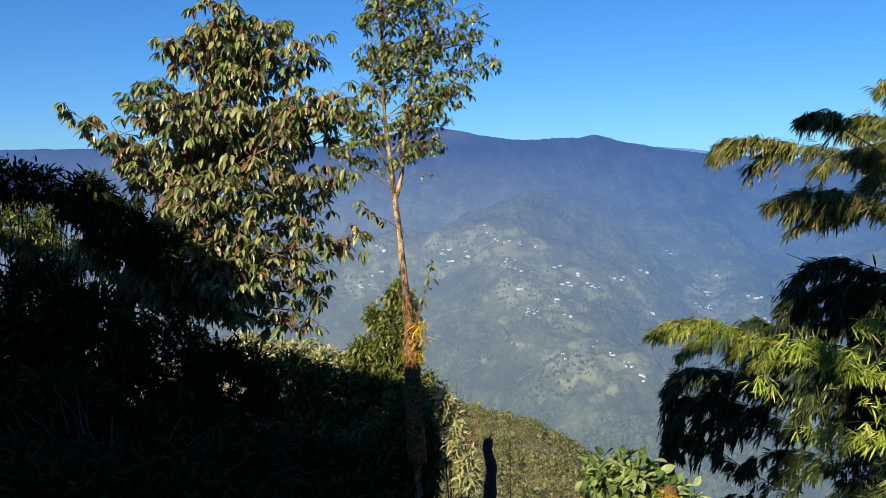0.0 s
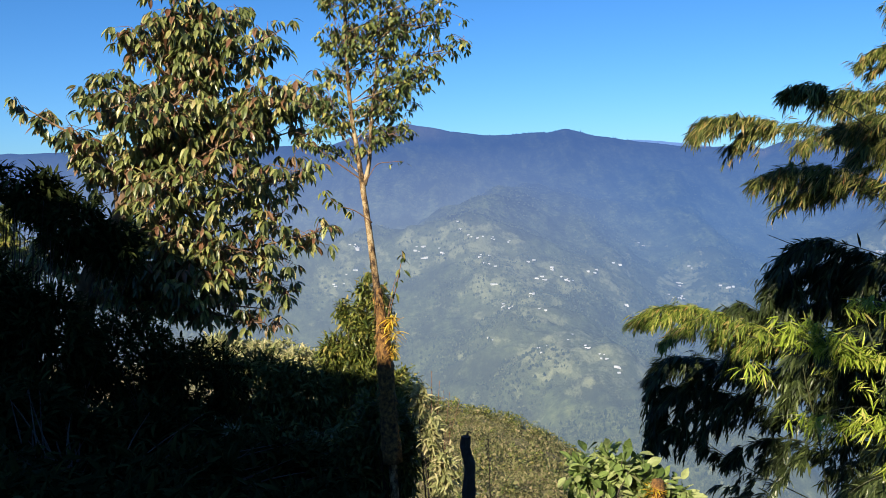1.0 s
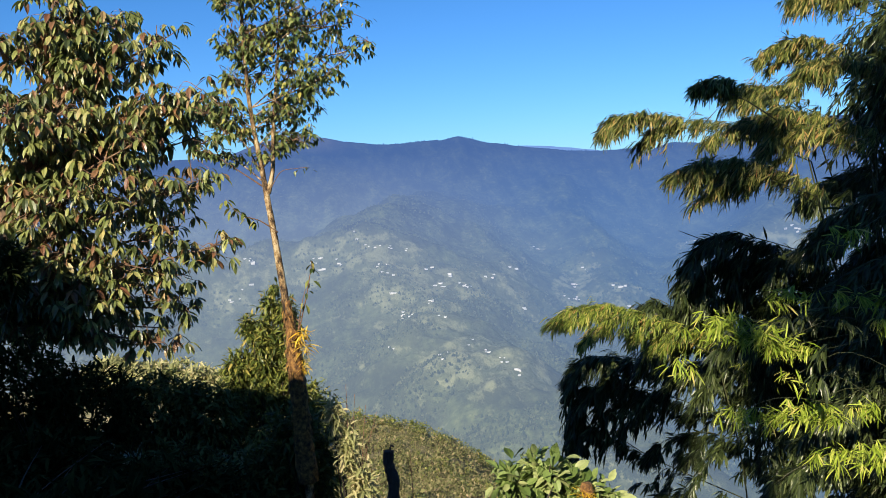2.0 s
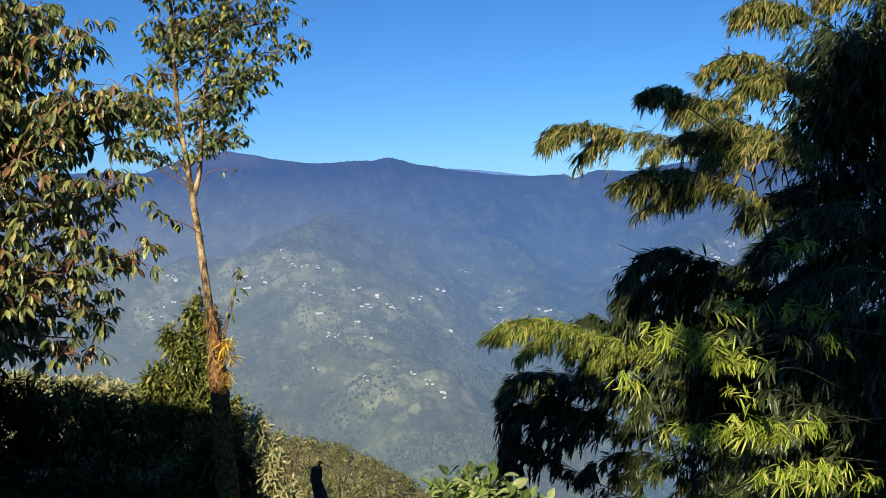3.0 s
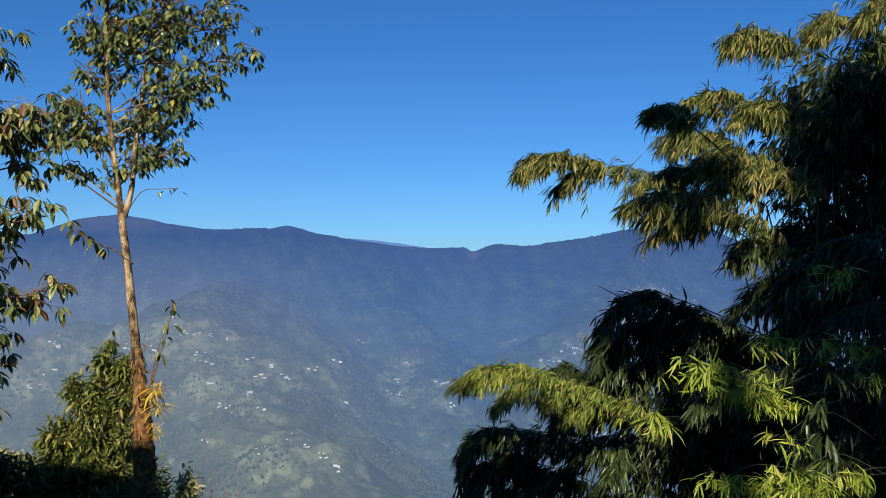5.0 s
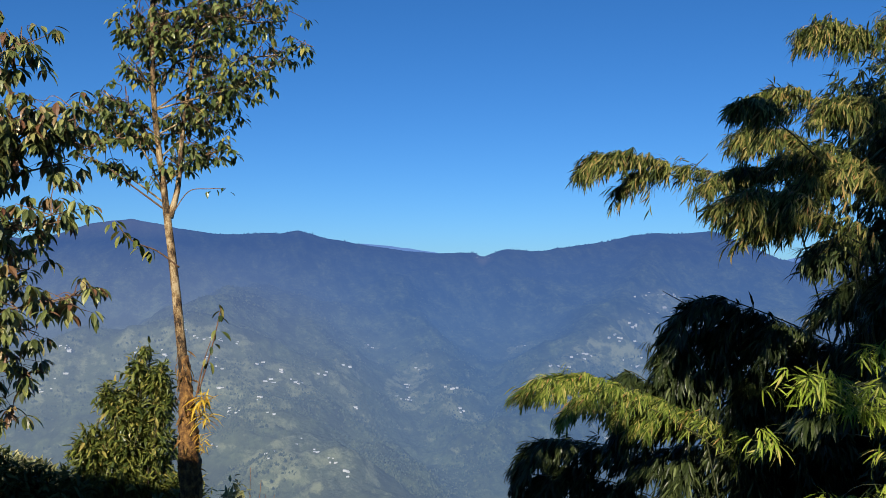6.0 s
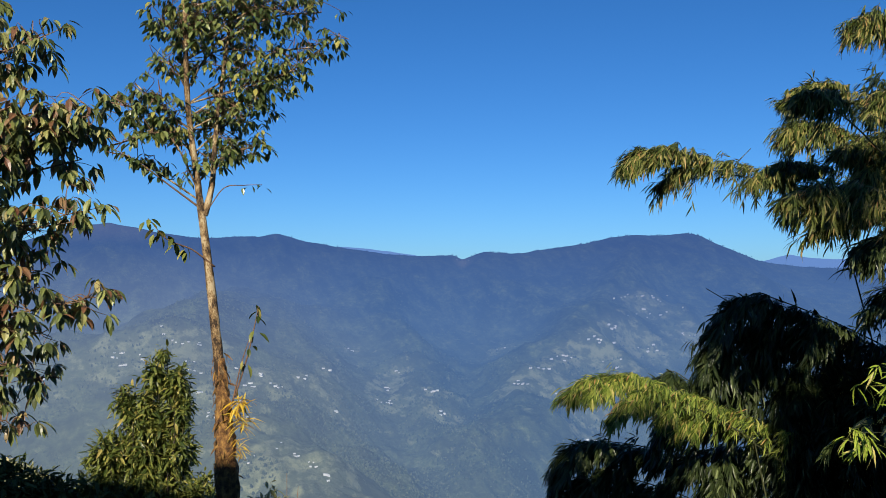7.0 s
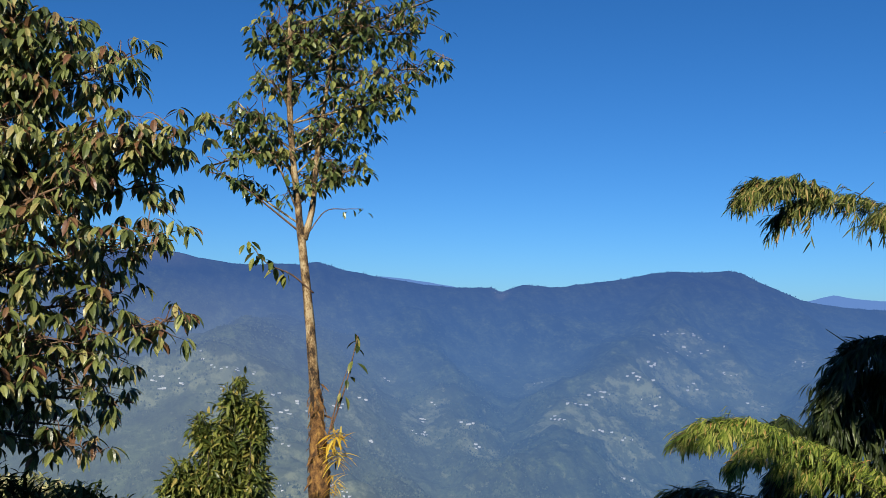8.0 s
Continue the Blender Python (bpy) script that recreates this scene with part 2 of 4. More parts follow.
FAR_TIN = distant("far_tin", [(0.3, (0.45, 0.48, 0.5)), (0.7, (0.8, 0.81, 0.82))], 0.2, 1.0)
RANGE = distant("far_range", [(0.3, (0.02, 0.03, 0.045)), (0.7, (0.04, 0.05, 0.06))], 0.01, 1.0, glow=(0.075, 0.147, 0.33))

# ---- mesh helpers ----
rng = np.random.default_rng(7)


def mesh_of(name, verts, faces, material, smooth=False):
    me = bpy.data.meshes.new(name)
    me.from_pydata(np.asarray(verts, float).tolist(), [], [tuple(map(int, f)) for f in faces])
    me.materials.append(material)
    if smooth:
        me.polygons.foreach_set("use_smooth", [True] * len(me.polygons))
    me.update()
    return me


def part(name, me, parent=None, label="", kind=""):
    ob = new(name, me)
    ob.parent = parent
    return tagged(ob, label=label, kind=kind)


def thing(name, label, category, group=""):
    ob = new(name)
    ob.empty_display_size = 0.2
    return tagged(ob, label, category, group)


def unit(v):
    v = np.asarray(v, float)
    return v / np.maximum(np.linalg.norm(v, axis=-1, keepdims=True), 1e-9)


def leaf_shape(width=0.35, fold=0.25, droop=0.25, stations=3, widest=0.45):
    """One blade of length 1 along +y, folded along its midrib, bending down towards the tip."""
    v, f = [(0, 0, 0)], []
    for i in range(1, stations + 1):
        s = i / (stations + 1)
        w = width / 2 * math.sin(math.pi * s ** (math.log(0.5) / math.log(widest))) ** 0.8
        z = -droop * s * s
        v += [(-w, s, z + fold * w), (0, s, z), (w, s, z + fold * w)]
    v.append((0, 1, -droop))
    f += [(0, 2, 1), (0, 3, 2)]
    for i in range(stations - 1):
        a = 1 + 3 * i
        f += [(a, a + 1, a + 4, a + 3), (a + 1, a + 2, a + 5, a + 4)]
    a, t = 1 + 3 * (stations - 1), len(v) - 1
    f += [(a, a + 1, t), (a + 1, a + 2, t)]
    return np.array(v, float), f


def frames(dirs, ups):
    y = unit(dirs)
    x = unit(np.cross(y, ups))
    return np.stack([x, y, np.cross(x, y)], -1)


def leaves(parent, shape, pos, dirs, ups, size, material, singles=0, near=None, label="", name="leaf"):
    """All leaves of a plant: a number of single ones, those nearest to a point of the plan, and the rest as one mesh."""
    v, f = shape
    pos, size = np.asarray(pos, float), np.asarray(size, float)
    rot = frames(dirs, ups)
    order = np.arange(len(pos))
    if singles:
        order = np.argsort(np.linalg.norm(pos - np.asarray(near), axis=1))
        me = mesh_of(name, v, f, material)
        for i in order[:singles]:
            ob = part(name, me, parent)
            m = np.eye(4)
            m[:3, :3], m[:3, 3] = rot[i] * size[i], pos[i]
            ob.matrix_basis = Matrix(m.tolist())
    rest = order[singles:]
    if len(rest):
        verts = (np.einsum("nij,vj->nvi", rot[rest], v) * size[rest, None, None] + pos[rest, None]).reshape(-1, 3)
        faces = [tuple(k + a * len(v) for k in q) for a in range(len(rest)) for q in f]
        part("foliage", mesh_of("foliage", verts, faces, material), parent, label, "stuff")


def curve_points(pts, steps=6):
    """A smooth line through the points."""
    p = np.asarray(pts, float)
    p = np.vstack([2 * p[0] - p[1], p, 2 * p[-1] - p[-2]])
    out = []
    for i in range(1, len(p) - 2):
        for s in np.arange(steps) / steps:
            a, b, c, d = p[i - 1 : i + 3]
            out.append(0.5 * (2 * b + (c - a) * s + (2 * a - 5 * b + 4 * c - d) * s * s + (3 * b - a - 3 * c + d) * s**3))
    return np.array(out + [p[-2]])


def tube(pts, r0, r1, sides=7, knots=0.0, power=1.0):
    """A tapered, slightly uneven limb along the points: vertices and faces."""
    p = np.asarray(pts, float)
    n = len(p)
    ahead = unit(np.gradient(p, axis=0))
    ref = np.where(np.abs(ahead[:, 2:]) > 0.9, [[1.0, 0, 0]], [[0, 0, 1.0]])
    x = unit(np.cross(ahead, ref))
    y = np.cross(ahead, x)
    rad = r0 + (r1 - r0) * np.linspace(0, 1, n) ** power
    ang = np.arange(sides) / sides * 2 * math.pi
    wob = 1 + knots * rng.uniform(-1, 1, (n, sides))
    ring = p[:, None] + (rad[:, None] * wob)[..., None] * (np.cos(ang)[None, :, None] * x[:, None] + np.sin(ang)[None, :, None] * y[:, None])
    faces = [(i * sides + k, i * sides + (k + 1) % sides, (i + 1) * sides + (k + 1) % sides, (i + 1) * sides + k) for i in range(n - 1) for k in range(sides)]
    faces += [tuple(range(sides))[::-1], tuple((n - 1) * sides + k for k in range(sides))]
    return ring.reshape(-1, 3), faces


def joined(pieces):
    verts, faces, base = [], [], 0
    for v, f in pieces:
        verts.append(v)
        faces += [tuple(base + k for k in q) for q in f]
        base += len(v)
    return np.vstack(verts), faces


def ball(n):
    return unit(rng.normal(size=(n, 3)))


# ---- the land ----
def smooth(a, b, v):
    t = np.clip((v - a) / (b - a), 0, 1)
    return t * t * (3 - 2 * t)


def fractal(x, y, scale, octaves=5, seed=0.0, ridged=False):
    out = np.zeros(len(x))
    for i in range(len(x)):
        p = Vector((x[i] / scale + seed, y[i] / scale - seed, seed))
        out[i] = noise.ridged_multi_fractal(p, 1.0, 2.1, octaves, 1.0, 2.0) - 1.0 if ridged else noise.fractal(p, 1.0, 2.0, octaves)
    return out


EYE = np.array((-1.5, 2.0, 1.9))
HILL_R = 300.0


def ground_height(x, y):
    """The terrace, the steep slope below it and the scrubby hill across the gully."""
    dx, dy = x - EYE[0], y - EYE[1]
    r, az = np.hypot(dx, dy), np.degrees(np.arctan2(dx, dy))
    el = np.interp(az, [-60, -30, -11, -2, -0.6, 3, 7, 10, 15, 25, 60], [-9.4, -9.4, -10, -11.9, -13.5, -14.1, -15.4, -17.4, -21, -25, -27])
    ahead = smooth(110, 60, np.abs(az))
    terrace = 0.75 * smooth(3.6, 0.2, y)
    fall = 0.42 - 0.25 * smooth(-1.6, -4.5, x) * smooth(40, 20, r)
    near = terrace - fall * np.maximum(np.maximum(y - 5, r - 12), 0) ** 1.02 * ahead
    crest = HILL_R * np.tan(np.radians(el))
    dip = -0.42 * 145
    hill = np.where(r < HILL_R, dip + (crest - dip) * smooth(150, HILL_R, r), crest - 0.62 * (r - HILL_R))
    w = smooth(110, 190, r) * ahead
    return near * (1 - w) + hill * w - (1 - ahead) * 0.02 * r


def polar_sheet(azs, rs, height):
    a, r = np.meshgrid(np.radians(azs), rs)
    x, y = EYE[0] + r * np.sin(a), EYE[1] + r * np.cos(a)
    z = height(x.ravel(), y.ravel())
    n, k = len(azs), len(rs)
    faces = [(i * n + j, i * n + (j + 1) % n, (i + 1) * n + (j + 1) % n, (i + 1) * n + j) for i in range(k - 1) for j in range(n)]
    return np.stack([x.ravel(), y.ravel(), z], -1), faces


def uneven(height, amount):
    def inner(x, y):
        r = np.hypot(x - EYE[0], y - EYE[1])
        return height(x, y) + fractal(x, y, 14.0, 4) * np.clip(r / 80, 0.03, 1) * amount
    return inner


azs = np.concatenate([np.arange(-36, 44, 0.6), np.arange(44, 324, 5)])
rs = np.concatenate([[0.0, 0.4], np.geomspace(1, 900, 170)])
v, f = polar_sheet(azs, rs, uneven(ground_height, 1.6))
ground_mesh = mesh_of("ground", v, f, SOIL, True)
ground_mesh.materials.append(HILL_GREEN)
ground_mesh.polygons.foreach_set("material_index", [1 if i // len(azs) > 105 else 0 for i in range(len(f))])
tagged(new("ground", ground_mesh), "steep overgrown slope falling to a sunlit scrubby hill", "ground", kind="structure")


def spur_height(x, y, line, slope, round_off=60.0):
    """Height of a spur whose crest runs through points of bearing, range and elevation."""
    pts = []
    for az, r, el in line:
        a = math.radians(az)
        pts.append((EYE[0] + r * math.sin(a), EYE[1] + r * math.cos(a), EYE[2] + r * math.tan(math.radians(el))))
    best = np.full(len(x), -1e9)
    for p, q in zip(pts, pts[1:]):
        d = np.array(q) - np.array(p)
        t = np.clip(((x - p[0]) * d[0] + (y - p[1]) * d[1]) / (d[0] ** 2 + d[1] ** 2), 0, 1)
        dist = np.hypot(x - p[0] - t * d[0], y - p[1] - t * d[1])
        best = np.maximum(best, p[2] + t * d[2] - slope * (np.hypot(dist, round_off) - round_off))
    return best


CREST_AZ = [-60, -26, -8, -6.4, -4, -1.5, 0.3, 1.2, 3.5, 7.3, 8.5, 10, 12, 14, 17, 19.4, 20.1, 21.4, 23.3, 26, 28, 29.3, 31, 34, 34.8, 36.2, 38, 43, 80]
CREST_EL = [1.5, 2.1, 2.5, 2.4, 3.3, 3.8, 3.4, 3.2, 3.0, 3.0, 3.25, 2.8, 2.35, 2.0, 1.75, 1.85, 1.6, 2.0, 1.9, 2.2, 2.6, 2.9, 3.0, 3.0, 2.8, 2.1, 1.35, 0.8, 0.5]
VILLAGE_SPUR = [(6.5, 3500, 0.2), (5.1, 3300, -0.6), (1.7, 2600, -2.4), (3.0, 2200, -5.0), (7.0, 1750, -9.6), (11.9, 1450, -12.9), (16, 1200, -17)]
SIDE_SPUR = [(1.7, 2600, -2.4), (-3.4, 2550, -3.6), (-7.7, 2450, -4.6), (-16, 2200, -7.5)]
EAST_SPUR = [(31, 4000, 2.7), (29.5, 3500, -0.3), (27, 3000, -3.0), (24.2, 2600, -6.2), (23.0, 2200, -9.2), (22, 1900, -13)]
FAR_EAST_SPUR = [(36, 4000, 1.8), (40, 3300, -2.5), (41, 2700, -6), (40, 2200, -11)]
MIDDLE_SPUR = [(13, 4000, 1.5), (15.5, 3300, -2.5), (18, 2700, -6.5), (19, 2200, -10)]


def mountain_height(x, y):
    dx, dy = x - EYE[0], y - EYE[1]
    r, az = np.hypot(dx, dy), np.degrees(np.arctan2(dx, dy))
    crest = 4100 * np.tan(np.radians(np.interp(az, CREST_AZ, CREST_EL)))
    wall = np.where(r < 4100, -640 + (crest + 640) * np.clip((r - 2300) / 1800, 0, 1) ** 0.92, crest - 0.5 * (r - 4100))
    z = np.maximum(wall, -700)
    for line, slope in ((VILLAGE_SPUR, 0.46), (SIDE_SPUR, 0.52), (EAST_SPUR, 0.55), (FAR_EAST_SPUR, 0.5), (MIDDLE_SPUR, 0.56)):
        s = spur_height(x, y, line, slope)
        z = np.maximum(z, s) + 12 * np.exp(-np.abs(z - s) / 25)
    rough = fractal(x, y, 480, 6, 3.3, True) * 52 + fractal(x, y, 130, 4, 1.7) * 15
    keep = 1 - 0.75 * smooth(3900, 4090, r)
    return z + rough * keep * smooth(900, 1300, r)


azs = np.concatenate([np.arange(-34, 48, 0.2), np.arange(48, 326, 4)])
rs = np.concatenate([np.geomspace(880, 4000, 170), np.linspace(4020, 4300, 12)])
mv, mf = polar_sheet(azs, rs, mountain_height)
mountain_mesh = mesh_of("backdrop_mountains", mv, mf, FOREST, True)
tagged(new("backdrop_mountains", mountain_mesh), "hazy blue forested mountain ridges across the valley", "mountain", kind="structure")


def range_height(x, y):
    dx, dy = x - EYE[0], y - EYE[1]
    r, az = np.hypot(dx, dy), np.degrees(np.arctan2(dx, dy))
    el = np.interp(az, [-60, 9, 12.3, 14, 17, 20, 30, 37, 38.4, 39.8, 40.9, 42.9, 47, 60], [0, 1.8, 2.42, 2.3, 1.85, 1.0, 0.8, 1.0, 1.35, 1.72, 1.5, 1.4, 1.2, 0.8])
    return np.where(r < 4700, -300.0, 4740 * np.tan(np.radians(el)) + fractal(x, y, 150, 4) * 6)


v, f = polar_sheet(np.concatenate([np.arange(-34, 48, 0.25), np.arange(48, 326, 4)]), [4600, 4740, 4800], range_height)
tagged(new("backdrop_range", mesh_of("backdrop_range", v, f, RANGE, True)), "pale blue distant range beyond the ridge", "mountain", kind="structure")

# trees of the far slopes, one sheet of small crowns
grid = mv.reshape(len(rs), len(azs), 3)
k = 100000
ri, ai = rng.integers(20, 168, k), rng.integers(0, 405, k)
c = fractal(grid[ri, ai, 0], grid[ri, ai, 1], 160, 3, 8.8)
keep = c > -0.1
ri, ai = ri[keep], ai[keep]
extra = 2600
ri = np.concatenate([ri, rng.integers(172, 175, extra)])
ai = np.concatenate([ai, rng.integers(185, 400, extra)])
sel = grid[ri, ai] + np.stack([rng.uniform(-8, 8, len(ri)), rng.uniform(-8, 8, len(ri)), np.full(len(ri), -2.0)], -1)
hgt, wid = rng.uniform(3, 7, len(ri)), rng.uniform(2, 4, len(ri))
hgt[-extra:] *= 0.4 + 1.0 * smooth(-0.3, 0.4, fractal(sel[-extra:, 0], sel[-extra:, 1], 40, 2))
wid[-extra:] *= 0.8
cone = np.array([(1, 0, 0), (0.2, 1, 0.1), (-0.9, 0.4, 0), (-0.3, -1, 0.1), (0.5, 0.3, 0.7), (-0.4, -0.1, 0.75), (0, 0, 1)], float)
cf = [(0, 1, 4), (1, 2, 5), (2, 3, 5), (3, 0, 4), (1, 5, 4), (3, 4, 5), (4, 5, 6)]
verts = (cone[None] * np.stack([wid, wid, hgt], -1)[:, None] + sel[:, None]).reshape(-1, 3)
faces = [tuple(q + i * 7 for q in t) for i in range(len(ri)) for t in cf]
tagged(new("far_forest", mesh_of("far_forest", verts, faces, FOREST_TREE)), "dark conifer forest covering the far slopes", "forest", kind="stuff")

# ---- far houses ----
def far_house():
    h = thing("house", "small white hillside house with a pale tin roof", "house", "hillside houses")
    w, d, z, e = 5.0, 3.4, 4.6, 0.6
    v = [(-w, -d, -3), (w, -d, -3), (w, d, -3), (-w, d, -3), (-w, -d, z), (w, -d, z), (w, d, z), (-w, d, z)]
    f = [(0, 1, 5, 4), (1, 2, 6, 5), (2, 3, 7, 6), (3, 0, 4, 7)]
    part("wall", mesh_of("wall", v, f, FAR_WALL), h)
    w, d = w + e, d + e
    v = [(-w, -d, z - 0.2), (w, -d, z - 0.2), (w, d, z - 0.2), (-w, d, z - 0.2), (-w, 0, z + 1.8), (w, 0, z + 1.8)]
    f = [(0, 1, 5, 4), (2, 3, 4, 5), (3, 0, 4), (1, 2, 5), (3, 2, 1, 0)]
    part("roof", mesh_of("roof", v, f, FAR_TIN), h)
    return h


def on_mountain(az, r):
    a = math.radians(az)
    x, y = EYE[0] + r * math.sin(a), EYE[1] + r * math.cos(a)
    return x, y, float(mountain_height(np.array([x]), np.array([y]))[0])


def sighted(az, el):
    """The first place of the mountains along a bearing and elevation from the terrace."""
    r = np.arange(950.0, 4090.0, 12.0)
    a = math.radians(az)
    x, y = EYE[0] + r * math.sin(a), EYE[1] + r * math.cos(a)
    hit = np.nonzero(mountain_height(x, y) > EYE[2] + r * math.tan(math.radians(el)))[0]
    return on_mountain(az, r[hit[0]] + 6) if len(hit) else None


house = None
sites = []
# hamlets: bearing, elevation, spread in bearing, number of houses
HAMLETS = [(-5.0, -4.0, 0.5, 6), (-1.0, -4.3, 0.35, 6), (-0.7, -5.0, 0.4, 5), (1.6, -2.9, 0.15, 2), (2.6, -3.7, 0.5, 5), (3.7, -3.7, 0.4, 4), (4.8, -4.1, 0.25, 3), (0.5, -4.4, 0.4, 3), (3.1, -4.8, 0.4, 4), (3.4, -5.45, 0.5, 3), (6.1, -5.1, 0.25, 3),
           (6.7, -6.3, 0.35, 5), (7.3, -5.7, 0.2, 2), (8.5, -6.4, 0.35, 5), (3.8, -6.9, 0.4, 4), (6.3, -7.4, 0.4, 5), (4.4, -8.1, 0.4, 6), (6.6, -8.4, 0.3, 2), (11.3, -5.6, 0.5, 3), (13.0, -4.2, 0.3, 2), (10.0, -5.9, 0.4, 3)]
HAMLETS += [(8.9, -9.9, 0.3, 2), (9.6, -10.6, 0.35, 4), (10.4, -11.2, 0.35, 4), (11.4, -12.0, 0.35, 5), (6.7, -10.7, 0.4, 5), (3.2, -10.1, 0.3, 2), (12.4, -8.1, 0.4, 2), (15.1, -7.5, 0.6, 5), (15.3, -6.6, 0.5, 4), (16.1, -5.7, 0.4, 3), (-6.1, -6.3, 0.5, 3), (-5.0, -5.8, 0.5, 3)]
HAMLETS += [(20.1, 1.45, 0.5, 5), (30.3, -1.0, 0.6, 6), (32.0, -1.1, 0.6, 6), (31.4, -2.1, 0.8, 7), (33.3, -1.9, 0.5, 2), (29.3, -2.8, 0.6, 7), (33.9, -3.2, 0.6, 4), (28.8, -3.7, 0.7, 6), (31.5, -4.2, 0.8, 6), (26.5, -4.7, 0.7, 6), (23.7, -6.4, 0.6, 6), (26.3, -7.0, 0.7, 6), (29.5, -5.2, 0.8, 5), (24.8, -5.4, 0.7, 5), (22.6, -4.1, 0.4, 2),
            (28.0, -7.5, 0.6, 3), (28.4, -9.8, 0.6, 3), (38.0, -2.4, 0.6, 4), (18.9, -8.3, 0.5, 4), (18.2, -6.9, 0.6, 4), (35.5, -5.0, 0.8, 3)]
for az, el, spread, count in HAMLETS:
    for _ in range(count):
        place = sighted(az + rng.normal() * spread * 0.6, el + rng.normal() * 0.12)
        if place is None:
            continue
        sites.append(place[:2])
        s = rng.uniform(0.34, 0.8) * min(1.0, math.hypot(place[0], place[1]) / 2700)
        m = pose(*place, 0, 0, rng.uniform(-40, 40))
        if house is None:
            house = far_house()
            house.matrix_basis = m
        else:
            copy_thing(house, m @ Matrix.Diagonal((s * rng.uniform(0.9, 1.5), s, s * rng.uniform(0.7, 1.0), 1)))

# land use of the slopes: farmland round the houses, thinner scrub low down, dry grass on the western dome
farm = 0.5 * smooth(-20, -240, mv[:, 2])
for px, py in sites:
    farm += 0.26 * np.exp(-((mv[:, 0] - px) ** 2 + (mv[:, 1] - py) ** 2) / 58 ** 2)
bearing = np.degrees(np.arctan2(mv[:, 0] - EYE[0], mv[:, 1] - EYE[1]))
farm *= smooth(4200, 3200, mv[:, 1] + 400 * (bearing < 3))
dry = 0.42 * smooth(150, 262, mv[:, 2]) * smooth(2.5, -0.5, bearing)
dry += 0.45 * np.exp(-((bearing - 20.1) / 0.4) ** 2) * smooth(3960, 4040, np.hypot(mv[:, 0], mv[:, 1]))
mountain_mesh.attributes.new("farmland", "FLOAT", "POINT").data.foreach_set("value", np.clip(farm, 0, 1).astype(np.float32))
mountain_mesh.attributes.new("dry_grass", "FLOAT", "POINT").data.foreach_set("value", np.clip(dry, 0, 1).astype(np.float32))

# ---- scrub of the near hill ----
k = 9500
a, r = np.radians(rng.uniform(-8, 17, k)), rng.uniform(150, 318, k)
x, y = EYE[0] + r * np.sin(a), EYE[1] + r * np.cos(a)
z = uneven(ground_height, 1.6)(x, y)
count = 22
base = np.repeat(np.stack([x, y, z], -1), count, 0)
sz = np.repeat(rng.gamma(3, 0.28, k) + 0.35, count)
o = ball(k * count)
o[:, 2] = np.abs(o[:, 2])
pos = base + o * sz[:, None] * [0.8, 0.8, 0.9]
scrub = thing("scrub", "sunlit scrub and small trees covering the near hill", "scrub")
leaves(scrub, leaf_shape(0.6, 0.1, 0.2, 1), pos, o + rng.normal(size=o.shape) * 0.6, rng.normal(size=o.shape), sz * 0.36, SCRUB)
k = 420
a, r = np.radians(rng.uniform(-8, 17, k)), np.concatenate([rng.uniform(160, 300, k // 2), rng.uniform(288, 304, k - k // 2)])
x, y = EYE[0] + r * np.sin(a), EYE[1] + r * np.cos(a)
sz = np.repeat(rng.uniform(0.9, 2.0, k), 40)
o = ball(k * 40)
pos = np.repeat(np.stack([x, y, uneven(ground_height, 1.6)(x, y) + 1.3], -1), 40, 0) + o * sz[:, None] * [0.7, 0.7, 1.0]
leaves(scrub, leaf_shape(0.6, 0.1, 0.2, 1), pos, o + rng.normal(size=o.shape) * 0.6, rng.normal(size=o.shape), sz * 0.4, LEAF_BUSH)
scrub["kind"] = "stuff"

# ---- unseen stepped blocks added to shade the terrace ----
N = -SUN_H
D = Vector((-N.y, N.x, 0))
P0 = Vector((0, -6.0, 0))


def shade_block(parent, u0, u1, top, ridge, depth=7.0):
    def at(u, v, z):
        return tuple(P0 + D * u + N * v + Vector((0, 0, z)))
    t = 0.25
    v = [at(u, w, z) for z in (-6, top) for u, w in ((u0 - 0.025, -0.5), (u1 + 0.025, -0.5), (u1 + 0.025, -depth), (u0 - 0.025, -depth))]
    part("wall", mesh_of("wall", v, [(0, 1, 5, 4), (1, 2, 6, 5), (2, 3, 7, 6), (3, 0, 4, 7), (0, 3, 2, 1)], PLASTER), parent)
    v = [at(u, w, z + k) for k in (0, t) for u, w, z in ((u0 - 0.04, 0, top), (u1 + 0.04, 0, top), (u1 + 0.04, -depth / 2, ridge), (u0 - 0.04, -depth / 2, ridge), (u1 + 0.04, -depth - 0.4, top), (u0 - 0.04, -depth - 0.4, top))]
    f = [(0, 1, 2, 3), (3, 2, 4, 5), (6, 9, 8, 7), (9, 11, 10, 8), (0, 6, 7, 1), (4, 10, 11, 5), (1, 7, 8, 2), (2, 8, 10, 4), (0, 3, 9, 6), (3, 5, 11, 9)]
    part("roof", mesh_of("roof", v, f, TIN), parent)


shade_blocks = thing("terrace_house", "unseen stepped roofed blocks added to shade the terrace", "house")
# block tops are stepped to shape the shadow edge on the plants
for u0, u1, top in ((-8, 2.9, 12.1), (2.95, 6.5, 6.1), (6.55, 6.9, 6.3), (6.95, 8.4, 8.2), (8.45, 9.24, 6.3), (9.28, 10.9, 7.9), (10.95, 12.9, 8.5), (12.95, 13.8, 8.7), (13.85, 14.1, 9.2), (14.15, 15.3, 9.95), (15.35, 15.7, 10.4), (15.75, 16.1, 10.8), (16.15, 26, 11.2)):
    shade_block(shade_blocks, u0, u1, top, top + 1.2)

